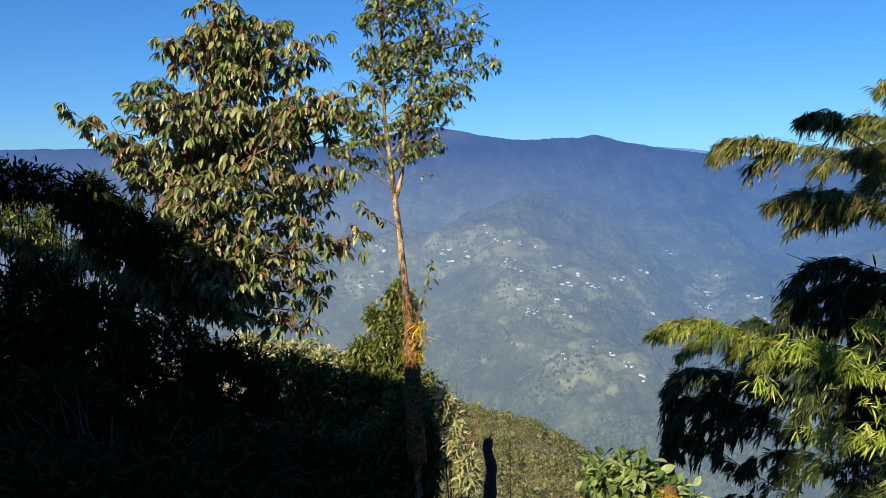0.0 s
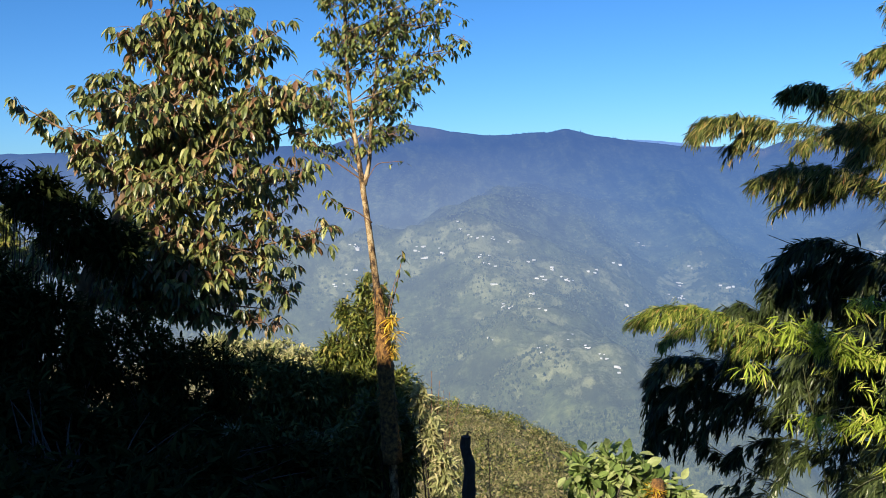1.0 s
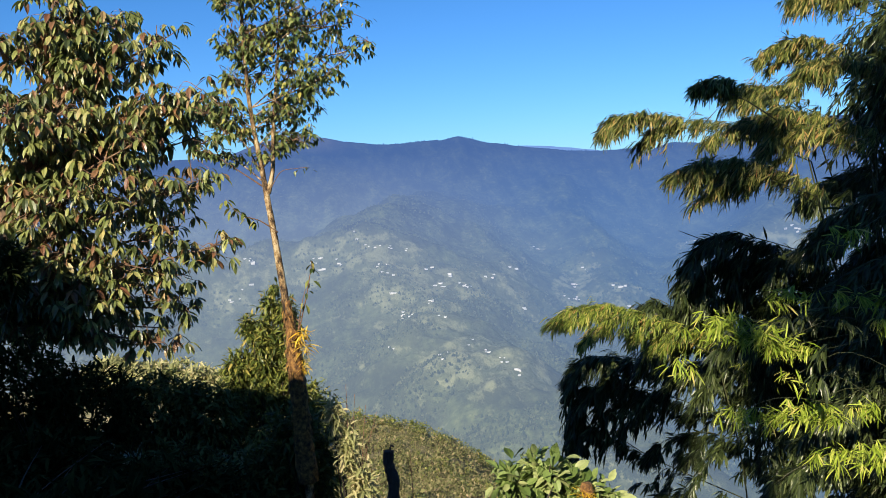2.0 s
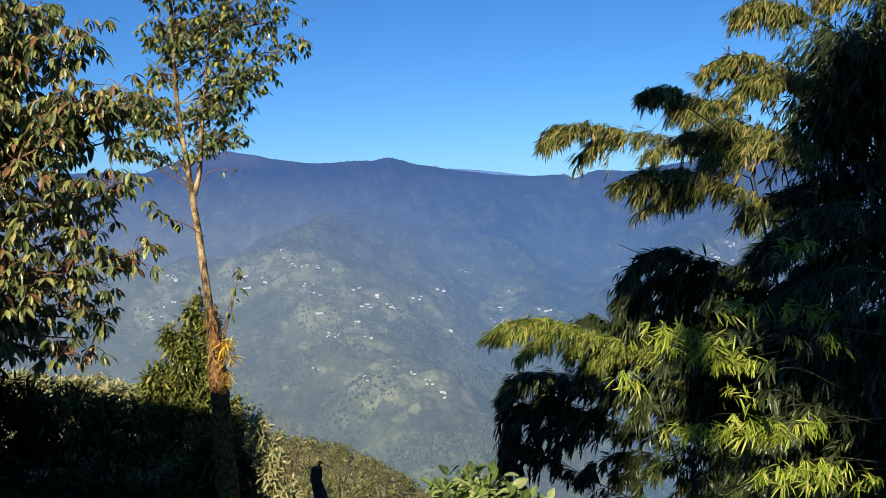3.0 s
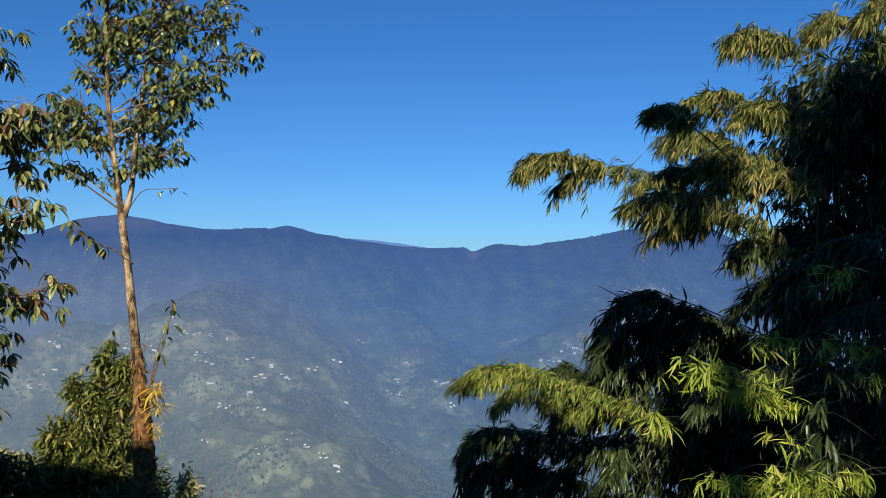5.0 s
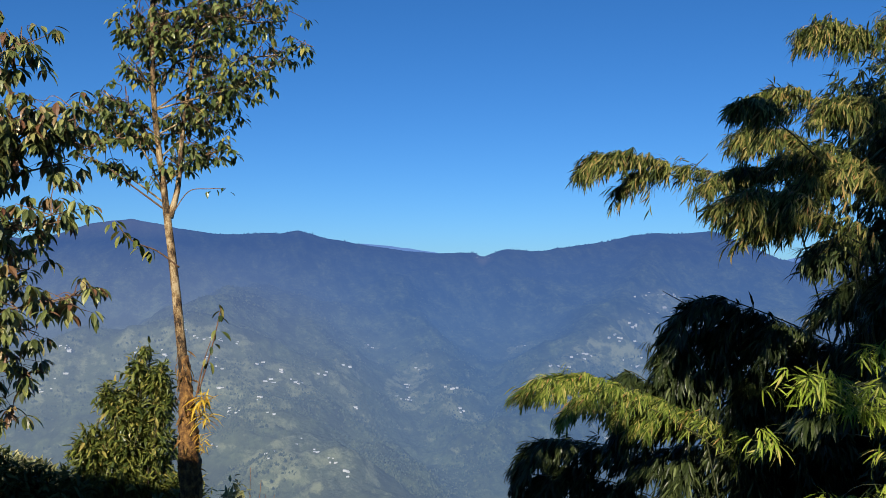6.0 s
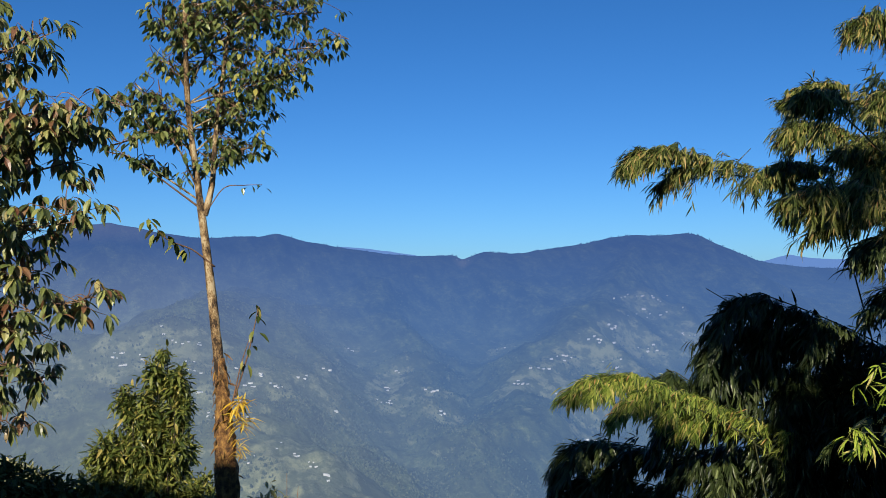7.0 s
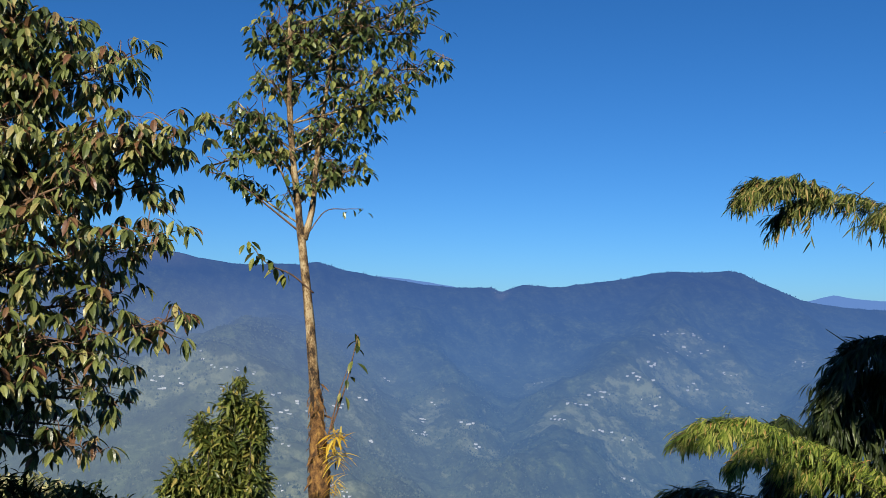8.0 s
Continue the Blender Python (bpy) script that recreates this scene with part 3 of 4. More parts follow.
# ---- unseen tree, added with leaf lobes placed to shade the bamboo ----
shade_tree = thing("shade_tree", "unseen tree added to shade the bamboo", "tree")
foot = P0 + D * 4.3 + N * -10.0
part("trunk", mesh_of("trunk", *tube(curve_points([tuple(foot + Vector((0, 0, -3))), tuple(foot + Vector((0.2, 0, 6))), tuple(foot + Vector((0, 0.3, 15)))], 6), 0.4, 0.12, 9, 0.06), BARK, True), shade_tree)
k = 8400
o = ball(k) * (rng.uniform(0, 1, (k, 1)) ** 0.4)
lobe = rng.integers(0, 6, k)
along = np.choose(lobe, [-1.5, -1.2, 1.6, 2.4, -0.5, 0.45])[:, None] + o[:, :1] * np.choose(lobe, [0.6, 0.6, 0.7, 0.7, 0.6, 0.6])[:, None]
high = np.choose(lobe, [16.3, 14.5, 13.3, 13.3, 14.3, 15.7])[:, None] + o[:, 2:] * np.choose(lobe, [0.9, 1.0, 0.55, 0.55, 0.4, 0.16])[:, None]
crown = np.array(foot)[None] + np.array(D)[None] * along + np.array(N)[None] * o[:, 1:2] + np.array([[0, 0, 1.0]]) * high
leaves(shade_tree, leaf_shape(0.5, 0.2, 0.2, 2), crown, ball(k), ball(k), rng.uniform(0.22, 0.42, k), LEAF_SHADE_DARK)

# ---- plants ----
BROAD = leaf_shape(0.36, 0.35, 0.35, 3, 0.48)
SMALL = leaf_shape(0.42, 0.3, 0.25, 3, 0.45)
LANCE = leaf_shape(0.26, 0.3, 0.3, 3, 0.4)
OVAL = leaf_shape(0.55, 0.25, 0.2, 3, 0.5)
STRAP = leaf_shape(0.12, 0.3, 0.45, 4, 0.35)
BLADE = leaf_shape(0.105, 0.25, 0.3, 3, 0.4)
DARK_BLADE = leaf_shape(0.15, 0.25, 0.3, 2, 0.4)


def whorls(tips, outs, count, droop, lo, hi):
    """Leaves spread round each twig's tip, hanging."""
    n = len(tips)
    ang = (np.arange(count)[None] / count + rng.uniform(0, 1, (n, 1))) * 2 * math.pi + rng.normal(size=(n, count)) * 0.3
    d = np.stack([np.cos(ang), np.sin(ang), np.zeros_like(ang)], -1) + unit(outs)[:, None] * 0.55
    d[..., 2] = -np.abs(rng.normal(droop, 0.35, (n, count)))
    d = unit(d).reshape(-1, 3)
    pos = np.repeat(tips, count, 0) + d * 0.02 + rng.normal(size=d.shape) * 0.02
    up = np.array([0, 0, 1.0]) + unit(d * [1, 1, 0]) * 0.6 + rng.normal(size=d.shape) * 0.25
    return pos, d, up, rng.uniform(lo, hi, len(d))


def limb_line(a, b, sag):
    a, b = np.asarray(a, float), np.asarray(b, float)
    m = (a + b) / 2 + [0, 0, sag] + rng.normal(size=3) * 0.08
    return curve_points([a, m, b], 7)


def leafy_tree(name, label, trunk, r0, r1, ends, spread, twigs, per, droop, lo, hi, shape, bark, leaf, singles, near, leaf_label, limb_r=0.05, start=0.35, forks=None):
    """A tree: a tapered trunk through points, a limb to each end, twigs round its outer half, and leaves at the twigs' tips."""
    tree = thing(name, label, "tree")
    line = curve_points(trunk, 8)
    part("trunk", mesh_of("trunk", *tube(line, r0, r1, 10, 0.08), bark, True), tree)
    tips, outs, sticks = [], [], []
    for x, y, z, size in ends:
        e = np.array((x, y, z))
        h = line[:, 2]
        want = z - start * np.linalg.norm((e - line[-1])[:2]) - (0.5 if r0 > 0.1 else 0.15)
        i = int(np.argmin(np.abs(h - np.clip(want, forks[0], forks[1])))) if forks else int(np.argmin(np.abs(h - want)))
        limb = limb_line(line[i], e, 0.12)
        part("limb", mesh_of("limb", *tube(limb, min(limb_r, r0 * 0.6), 0.008, 6, 0.05), bark, True), tree)
        for _ in range(int(twigs * size)):
            p = limb[rng.integers(4, len(limb))]
            o = ball(1)[0] * rng.uniform(0.35, 1.0) ** 0.5 * spread * size * [1, 1, 0.8]
            o[2] = o[2] * 0.8 + 0.05
            tip = p + o
            sticks.append(tube(limb_line(p, tip, 0.05 * size)[::2], min(0.009, limb_r * 0.45), 0.003, 3))
            tips.append(tip), outs.append(o)
    part("brushwood", mesh_of("brushwood", *joined(sticks), TWIG), tree, "", "stuff")
    leaves(tree, shape, *whorls(np.array(tips), np.array(outs), per, droop, lo, hi), leaf, singles, near, leaf_label)
    return tree


LEFT_ENDS = [(-5.3, 16.3, 5.5, 0.9), (-4.3, 16.6, 5.25, 0.85), (-3.6, 16.2, 4.85, 0.8), (-3.1, 16.3, 4.0, 1.0), (-3.15, 16.5, 3.3, 0.85), (-3.3, 15.8, 2.5, 1.0), (-3.6, 16.2, 1.8, 0.9), (-3.15, 16.2, 1.4, 0.85), (-3.4, 16.5, 0.4, 0.8), (-4.0, 17.2, 0.0, 0.7), (-4.7, 15.9, 0.6, 1.0), (-4.9, 15.8, 1.5, 0.9), (-4.6, 15.5, 2.6, 1.1), (-5.2, 15.6, 2.4, 0.9), (-5.9, 16.6, 2.8, 0.9), (-5.1, 15.6, 3.7, 1.1)]
LEFT_ENDS += [(-6.0, 15.8, 3.8, 1.1), (-6.7, 16.5, 4.1, 0.9), (-7.2, 16.5, 3.3, 0.9), (-8.1, 16.5, 3.75, 0.5), (-6.9, 17.0, 2.8, 0.8), (-6.0, 16.5, 4.9, 0.9), (-4.7, 16.4, 4.5, 1.0), (-3.8, 16.2, 4.0, 0.9), (-6.0, 17.2, 1.4, 0.6), (-5.5, 16.4, 0.7, 0.8), (-7.7, 16.6, 2.3, 0.7), (-7.8, 16.5, 1.2, 0.6), (-4.0, 15.7, 3.2, 1.0), (-4.2, 15.8, 1.2, 0.9), (-4.6, 17.0, 3.4, 1.1), (-5.6, 17.0, 3.2, 1.1)]
LEFT_ENDS += [(-3.4, 16.4, 3.6, 1.1), (-3.6, 16.6, 2.4, 1.0), (-3.6, 16.3, 1.0, 0.9), (-4.0, 16.3, 0.6, 0.9), (-4.0, 16.5, 4.6, 1.0), (-5.0, 16.5, 5.0, 1.0), (-2.8, 16.3, 3.95, 0.75), (-3.05, 16.2, 3.7, 0.8), (-4.0, 16.3, -0.1, 0.7), (-4.55, 16.3, -0.1, 0.7), (-3.05, 16.3, 1.45, 0.6), (-3.0, 16.3, 2.5, 0.4)]
leafy_tree("broadleaf_tree", "broad-leaved tree with drooping glossy green leaves and reddish tips", [(-7.5, 16.6, -5.4), (-7.45, 16.5, -1.5), (-7.25, 16.5, 0.0), (-6.85, 16.5, 1.15), (-6.4, 16.5, 2.0), (-5.8, 16.4, 3.4), (-5.4, 16.4, 4.6)], 0.3, 0.05,
           LEFT_ENDS, 0.6, 46, 8, 0.8, 0.15, 0.26, BROAD, BARK, LEAF_BROAD, 300, (-3.2, 14.5, 2.5), "drooping glossy leaves", 0.045, 0.35, (0.3, 4.4))

TALL_ENDS = [(-1.09, 12.1, 4.2, 0.9), (-0.82, 12.3, 3.95, 0.8), (-1.4, 12.2, 3.85, 0.9), (-1.55, 12.4, 4.15, 0.9), (-1.95, 12.3, 4.05, 0.7), (-2.25, 12.2, 4.1, 0.7), (-1.25, 12.2, 3.55, 0.75), (-1.42, 12.3, 3.25, 0.8), (-1.3, 12.3, 2.98, 0.6), (-1.6, 12.5, 3.4, 0.6), (-1.55, 12.4, 2.95, 0.5), (-0.95, 12.2, 3.7, 0.6)]
TALL_ENDS += [(-2.48, 12.2, 3.45, 0.6), (-2.35, 12.3, 3.7, 0.4), (-2.58, 12.2, 3.25, 0.6), (-2.38, 12.4, 3.05, 0.5), (-2.66, 12.2, 2.88, 0.45), (-2.45, 12.2, 2.75, 0.35), (-1.63, 12.2, 4.65, 0.9), (-2.14, 12.3, 4.6, 0.9), (-1.1, 12.2, 4.65, 0.9), (-1.85, 12.3, 5.05, 0.9), (-1.43, 12.3, 5.05, 0.9), (-1.86, 12.2, 5.5, 0.8), (-0.75, 12.3, 4.3, 0.7), (-0.6, 12.2, 4.05, 0.45), (-0.65, 12.3, 4.65, 0.6), (-0.85, 12.3, 5.0, 0.7)]
tall = leafy_tree("slender_tree", "tall slender tree with lichen-spotted trunk and airy leafy crown", [(-1.5, 12.0, -3.4), (-1.62, 12.0, -1.0), (-1.70, 12.0, 0.45), (-1.79, 12.0, 1.4), (-1.88, 12.05, 2.15), (-1.93, 12.1, 2.55), (-2.03, 12.1, 3.4), (-2.05, 12.1, 4.6), (-2.0, 12.0, 5.6)], 0.06, 0.014,
           TALL_ENDS, 0.37, 40, 6, 0.8, 0.06, 0.115, SMALL, TALL_BARK, LEAF_TALL, 300, (-1.4, 10.0, 3.0), "small hanging leaves", 0.009, 0.4, (2.3, 5.4))
part("moss_collar", mesh_of("moss_collar", *tube(curve_points([(-1.61, 12.0, -1.3), (-1.64, 12.0, -0.6), (-1.67, 12.0, 0.1), (-1.69, 12.0, 0.35), (-1.705, 12.0, 0.6), (-1.735, 12.0, 0.95)], 8), 0.125, 0.045, 18, 0.2), MOSS, True), tall, "shaggy brown moss round the trunk")
k = 260
hang = np.stack([np.zeros(k), np.zeros(k), rng.uniform(-0.7, 1.0, k)], -1)
around = rng.uniform(0, 2 * math.pi, k)
ring = np.stack([np.cos(around), np.sin(around), np.zeros(k)], -1)
hang += ring * (0.1 - 0.045 * hang[:, 2:]) * 0.85 + np.stack([-1.675 - 0.06 * hang[:, 2], np.full(k, 12.0), np.zeros(k)], -1)
leaves(tall, leaf_shape(0.16, 0.3, 0.4, 3, 0.4), hang, ring * 0.55 + [0, 0, -0.8] + rng.normal(size=(k, 3)) * 0.25, ring, rng.uniform(0.05, 0.13, k), MOSS, label="shaggy hanging moss and rootlets")
stem = part("second_stem", mesh_of("second_stem", *tube(curve_points([(-1.87, 12.06, 2.25), (-1.8, 12.1, 2.55), (-1.76, 12.15, 3.1), (-1.66, 12.2, 3.9), (-1.6, 12.2, 4.6)], 8), 0.032, 0.01, 8, 0.06), TALL_BARK, True), tall)


def sprig(parent, points, radius, tips, shape, material, lo, hi, per=5):
    """A thin bare shoot with a few leaves at given places along it."""
    line = curve_points(points, 8)
    shoot = part("shoot", mesh_of("shoot", *tube(line, radius, 0.003, 5), TWIG, True), parent)
    at = np.array([line[int(t * (len(line) - 1))] for t in tips])
    p, d, u, sz = whorls(at, ball(len(at)), per, 0.8, lo, hi)
    leaves(shoot, shape, p, d, u, sz, material, len(p), at[0])


sprig(tall, [(-1.6, 11.95, 0.6), (-1.5, 11.9, 0.95), (-1.42, 11.9, 1.3), (-1.4, 11.9, 1.42)], 0.009, (0.3, 0.55, 0.75, 1.0), BROAD, LEAF_BUSH, 0.08, 0.15, 3)
sprig(tall, [(-1.62, 11.95, 0.55), (-1.55, 11.9, 0.9), (-1.47, 11.9, 1.15)], 0.008, (0.5, 0.9), SMALL, LEAF_BUSH, 0.06, 0.1, 2)
sprig(tall, [(-1.78, 12.0, 1.78), (-1.98, 11.95, 1.93), (-2.2, 11.9, 2.02), (-2.36, 11.9, 2.2)], 0.009, (0.45, 0.6, 0.75, 0.85, 1.0), SMALL, LEAF_BUSH, 0.08, 0.13, 5)
sprig(tall, [(-1.84, 12.05, 2.3), (-1.7, 12.0, 2.5), (-1.52, 12.0, 2.53), (-1.36, 12.0, 2.54)], 0.006, (0.7, 0.9, 1.0), SMALL, LEAF_TALL, 0.05, 0.08, 2)
sprig(tall, [(-1.88, 12.1, 2.3), (-2.15, 12.1, 2.5), (-2.45, 12.1, 2.72), (-2.7, 12.1, 2.85)], 0.011, (0.5, 0.7, 0.85, 1.0), SMALL, LEAF_TALL, 0.07, 0.11, 6)


def tuft(name, label, category, centre, count, lo, hi, shape, material, flat=0.4, spread=0.04, parent=None):
    """Strap leaves springing from one point."""
    t = parent or thing(name, label, category)
    o = ball(count)
    o[:, 2] = np.abs(o[:, 2]) * 0.8 + flat * 0.3
    pos = np.asarray(centre) + ball(count) * spread * [0.7, 0.7, 1.6]
    leaves(t, shape, pos, o, np.array([0, 0, 1.0]) + rng.normal(size=o.shape) * 0.2, rng.uniform(lo, hi, count), material, count, centre)
    return t


tuft("epiphyte", "golden strap-leaved epiphyte clinging to the slender trunk", "epiphyte", (-1.56, 11.92, 0.46), 130, 0.08, 0.19, STRAP, LEAF_GOLD, -1.2, 0.08)
tuft("epiphyte", "smaller golden epiphyte low on the slender trunk", "epiphyte", (-1.57, 11.93, 0.14), 45, 0.06, 0.13, STRAP, LEAF_GOLD, -1.2, 0.06)


def shrub(name, label, base, blobs, stems, per, lo, hi, shape, leaf, droop=0.3, singles=0, near=(0, 0, 0), category="shrub"):
    """A shrub: stems from its base into rounded masses, with leaves along the stems' ends. Blobs: centre, radii."""
    s = thing(name, label, category)
    sticks, tips, outs = [], [], []
    vol = np.array([b[3] * b[4] * b[5] for b in blobs]) ** 0.67
    for (cx, cy, cz, rx, ry, rz), share in zip(blobs, vol / vol.sum()):
        for n in range(max(4, int(stems * share))):
            o = ball(1)[0]
            o *= rng.uniform(0.25, 1.0) ** 0.4
            tip = np.array((cx, cy, cz)) + o * (rx, ry, rz)
            if n % 14 == 0:
                sticks.append(tube(limb_line(np.array(base) + rng.normal(size=3) * 0.1, tip, 0.1)[::2], 0.016, 0.004, 4))
            tips.append(tip), outs.append(o + [0, 0, 0.3])
    part("brushwood", mesh_of("brushwood", *joined(sticks), DEAD_WOOD), s, "", "stuff")
    tips, outs = np.array(tips), np.array(outs)
    n = len(tips)
    d = unit(outs)[:, None] * 0.7 + rng.normal(size=(n, per, 3)) * 0.65
    d[..., 2] -= droop
    pos = (tips[:, None] - unit(outs)[:, None] * rng.uniform(0, 0.22, (n, per, 1)) + rng.normal(size=(n, per, 3)) * 0.03).reshape(-1, 3)
    d = unit(d).reshape(-1, 3)
    leaves(s, shape, pos, d, np.array([0, 0, 1.0]) + rng.normal(size=d.shape) * 0.4, rng.uniform(lo, hi, len(d)), leaf, singles, near)
    return s


shrub("bush", "bushy green shrub with narrow leaves behind the slender tree", (-2.2, 15.8, -3.6), [(-2.2, 15.8, 0.45, 0.16, 0.2, 0.3), (-1.95, 15.7, 0.35, 0.22, 0.25, 0.28), (-2.48, 15.75, 0.1, 0.27, 0.25, 0.3), (-2.1, 15.75, 0.75, 0.07, 0.1, 0.14), (-1.9, 15.7, 0.0, 0.22, 0.3, 0.36), (-2.3, 15.8, -0.15, 0.4, 0.35, 0.36), (-2.75, 15.7, -0.5, 0.28, 0.3, 0.35), (-2.15, 15.7, -0.5, 0.5, 0.4, 0.42), (-2.45, 15.8, -0.8, 0.7, 0.5, 0.5), (-2.2, 15.7, -1.5, 0.85, 0.6, 0.8), (-1.7, 15.6, -1.4, 0.45, 0.5, 0.7)],
      1300, 16, 0.08, 0.16, LANCE, LEAF_BUSH, 0.55, 300, (-2.2, 14.5, 0.5))
shrub("hedge", "dense dark shrubs on the shaded slope", (-3.3, 15.2, -3.6), [(-3.2, 15.2, -1.15, 0.7, 0.6, 0.6), (-4.0, 15.2, -1.0, 0.8, 0.6, 0.7), (-2.6, 14.4, -2.1, 1.0, 0.6, 0.8), (-3.6, 14.2, -2.0, 1.0, 0.6, 0.8)], 1800, 9, 0.1, 0.18, LANCE, LEAF_HEDGE)
shrub("hedge", "dense shrubs with shade-darkened leaf colour below the broad-leaved tree", (-5.0, 14.8, -3.0), [(-4.9, 14.9, -0.85, 0.9, 0.7, 0.8), (-5.8, 14.6, -0.45, 0.9, 0.7, 0.9), (-4.6, 13.4, -1.7, 1.1, 0.7, 0.8), (-5.8, 13.0, -1.5, 1.1, 0.7, 0.8)], 2000, 9, 0.1, 0.2, LANCE, LEAF_SHADE_DARK)
shrub("hedge", "tall shrub with leaves coloured dark for shade", (-7.2, 13.8, -3.0), [(-6.6, 13.7, 0.0, 0.9, 0.7, 1.0), (-7.5, 13.8, 0.4, 0.9, 0.8, 1.0), (-7.9, 13.6, -0.5, 0.9, 0.7, 1.1), (-6.5, 14.4, 1.7, 0.6, 0.5, 0.6), (-7.0, 14.5, 2.2, 0.5, 0.4, 0.5), (-5.9, 14.5, 1.35, 0.55, 0.4, 0.5)], 1900, 9, 0.12, 0.22, LANCE, LEAF_SHADE_DARK)
shrub("hedge", "low dark shrub round the slender tree's foot", (-1.6, 12.4, -3.0), [(-1.75, 12.5, -0.9, 0.4, 0.4, 0.5), (-2.2, 12.5, -1.5, 0.6, 0.5, 0.6), (-1.45, 12.4, -1.4, 0.25, 0.3, 0.6)], 700, 9, 0.09, 0.17, LANCE, LEAF_HEDGE)
shrub("weeds", "weeds covering the shaded bank, leaf colour darkened for the shade", (-4.5, 9.0, -1.2), [(-5.8, 9.5, -0.7, 1.2, 0.9, 0.4), (-4.0, 9.6, -0.8, 1.2, 0.9, 0.4), (-2.4, 10.0, -1.4, 1.0, 0.8, 0.5), (-6.4, 11.5, -0.6, 1.2, 0.9, 0.7), (-4.8, 11.5, -0.9, 1.2, 0.9, 0.6), (-3.2, 11.7, -1.5, 1.1, 0.9, 0.7), (-6.3, 7.9, -0.35, 1.1, 0.8, 0.35), (-4.8, 7.8, -0.35, 1.1, 0.8, 0.35), (-3.4, 8.0, -0.6, 1.0, 0.8, 0.35)], 3800, 9, 0.12, 0.26, LANCE, LEAF_SHADE_DARK)
shrub("sunlit_tree", "sunlit green tree beyond the shaded shrubs", (-11.5, 22, -6), [(-11.7, 22, 1.5, 1.0, 0.8, 0.8), (-11.0, 22, 0.6, 0.9, 0.8, 0.7)], 500, 9, 0.14, 0.26, LANCE, LEAF_BUSH, category="tree")
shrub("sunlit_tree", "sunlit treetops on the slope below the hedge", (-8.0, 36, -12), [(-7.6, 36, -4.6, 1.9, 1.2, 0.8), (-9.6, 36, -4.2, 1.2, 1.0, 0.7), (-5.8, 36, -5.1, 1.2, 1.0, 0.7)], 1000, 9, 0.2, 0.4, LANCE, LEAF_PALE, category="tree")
shrub("hedge", "twiggy shrub, coloured dark for shade, against the sky beside the broad-leaved tree", (-8.2, 14.7, -2), [(-8.1, 14.6, 2.45, 0.8, 0.5, 0.4), (-7.2, 14.6, 2.1, 0.5, 0.4, 0.3)], 330, 9, 0.09, 0.16, LANCE, LEAF_SHADE_DARK)
shrub("pale_shrub", "pale dry-leaved shrub catching the sun", (-0.95, 12.3, -3.2), [(-1.24, 12.2, -0.5, 0.13, 0.2, 0.26), (-1.1, 12.2, -0.95, 0.15, 0.25, 0.35), (-0.95, 12.1, -1.5, 0.2, 0.25, 0.45)], 190, 8, 0.08, 0.16, LANCE, LEAF_PALE, 0.5)
shrub("broad_shrub", "light green broad-leaved shrub below the bamboo", (0.6, 9.2, -1.8), [(0.38, 9.1, -0.52, 0.2, 0.2, 0.24), (0.66, 9.1, -0.5, 0.2, 0.2, 0.26), (0.95, 9.15, -0.7, 0.28, 0.2, 0.3), (1.25, 9.2, -0.85, 0.2, 0.2, 0.25)], 150, 6, 0.1, 0.18, OVAL, LEAF_SHRUB, 0.1, 300, (0.7, 8, -0.5))
fern = tuft("dry_fern", "yellow-brown dry fern beside the broad shrub", "fern", (1.02, 8.95, -0.72), 150, 0.07, 0.15, STRAP, LEAF_GOLD)
part("dead_heart", mesh_of("dead_heart", *tube(curve_points([(1.03, 8.98, -0.95), (1.04, 8.98, -0.78), (1.05, 8.98, -0.62), (1.05, 8.98, -0.58)], 5), 0.1, 0.04, 12, 0.2), MOSS, True), fern, "brown withered heart")


def bare_twigs(name, label, foot, ends, radius):
    """A leafless shrub: thin forked stems."""
    t = thing(name, label, "shrub")
    for x, y, z in ends:
        line = limb_line(foot, (x, y, z), 0.05)
        stem = part("stem", mesh_of("stem", *tube(line, radius, 0.003, 5), TWIG, True), t)
        for a in (0.45, 0.6, 0.75, 0.88):
            p = line[int(a * (len(line) - 1))]
            part("side_twig", mesh_of("side_twig", *tube(limb_line(p, p + ball(1)[0] * [0.1, 0.1, 0.06] + [0, 0, 0.1], 0.01)[::3], 0.004, 0.002, 4), TWIG), stem)


bare_twigs("dry_shrub", "leafless thin-stemmed dry shrub on the slope", (-0.95, 12.3, -2.2), [(-0.98, 12.2, -0.3), (-0.85, 12.2, -0.45), (-0.72, 12.2, -0.55), (-1.08, 12.25, -0.18), (-0.85, 12.2, -0.8)], 0.008)
bare_twigs("dry_stalk", "single dry stalk beside the dead stump", (-0.45, 10.4, -2.2), [(-0.46, 10.4, -0.56)], 0.012)

# ---- dead stump ----
stump = thing("stump", "dark dead tree stump with a broken top", "stump")
part("trunk", mesh_of("trunk", *tube(curve_points([(-0.7, 9.3, -2.4), (-0.71, 9.3, -1.2), (-0.72, 9.3, -0.75), (-0.71, 9.3, -0.5), (-0.745, 9.3, -0.36), (-0.745, 9.3, -0.21)], 4), 0.075, 0.045, 9, 0.16), DEAD_WOOD), stump)
part("snag", mesh_of("snag", *tube(curve_points([(-0.73, 9.3, -0.26), (-0.72, 9.3, -0.17), (-0.69, 9.3, -0.18)], 4), 0.014, 0.006, 5), DEAD_WOOD), stump)

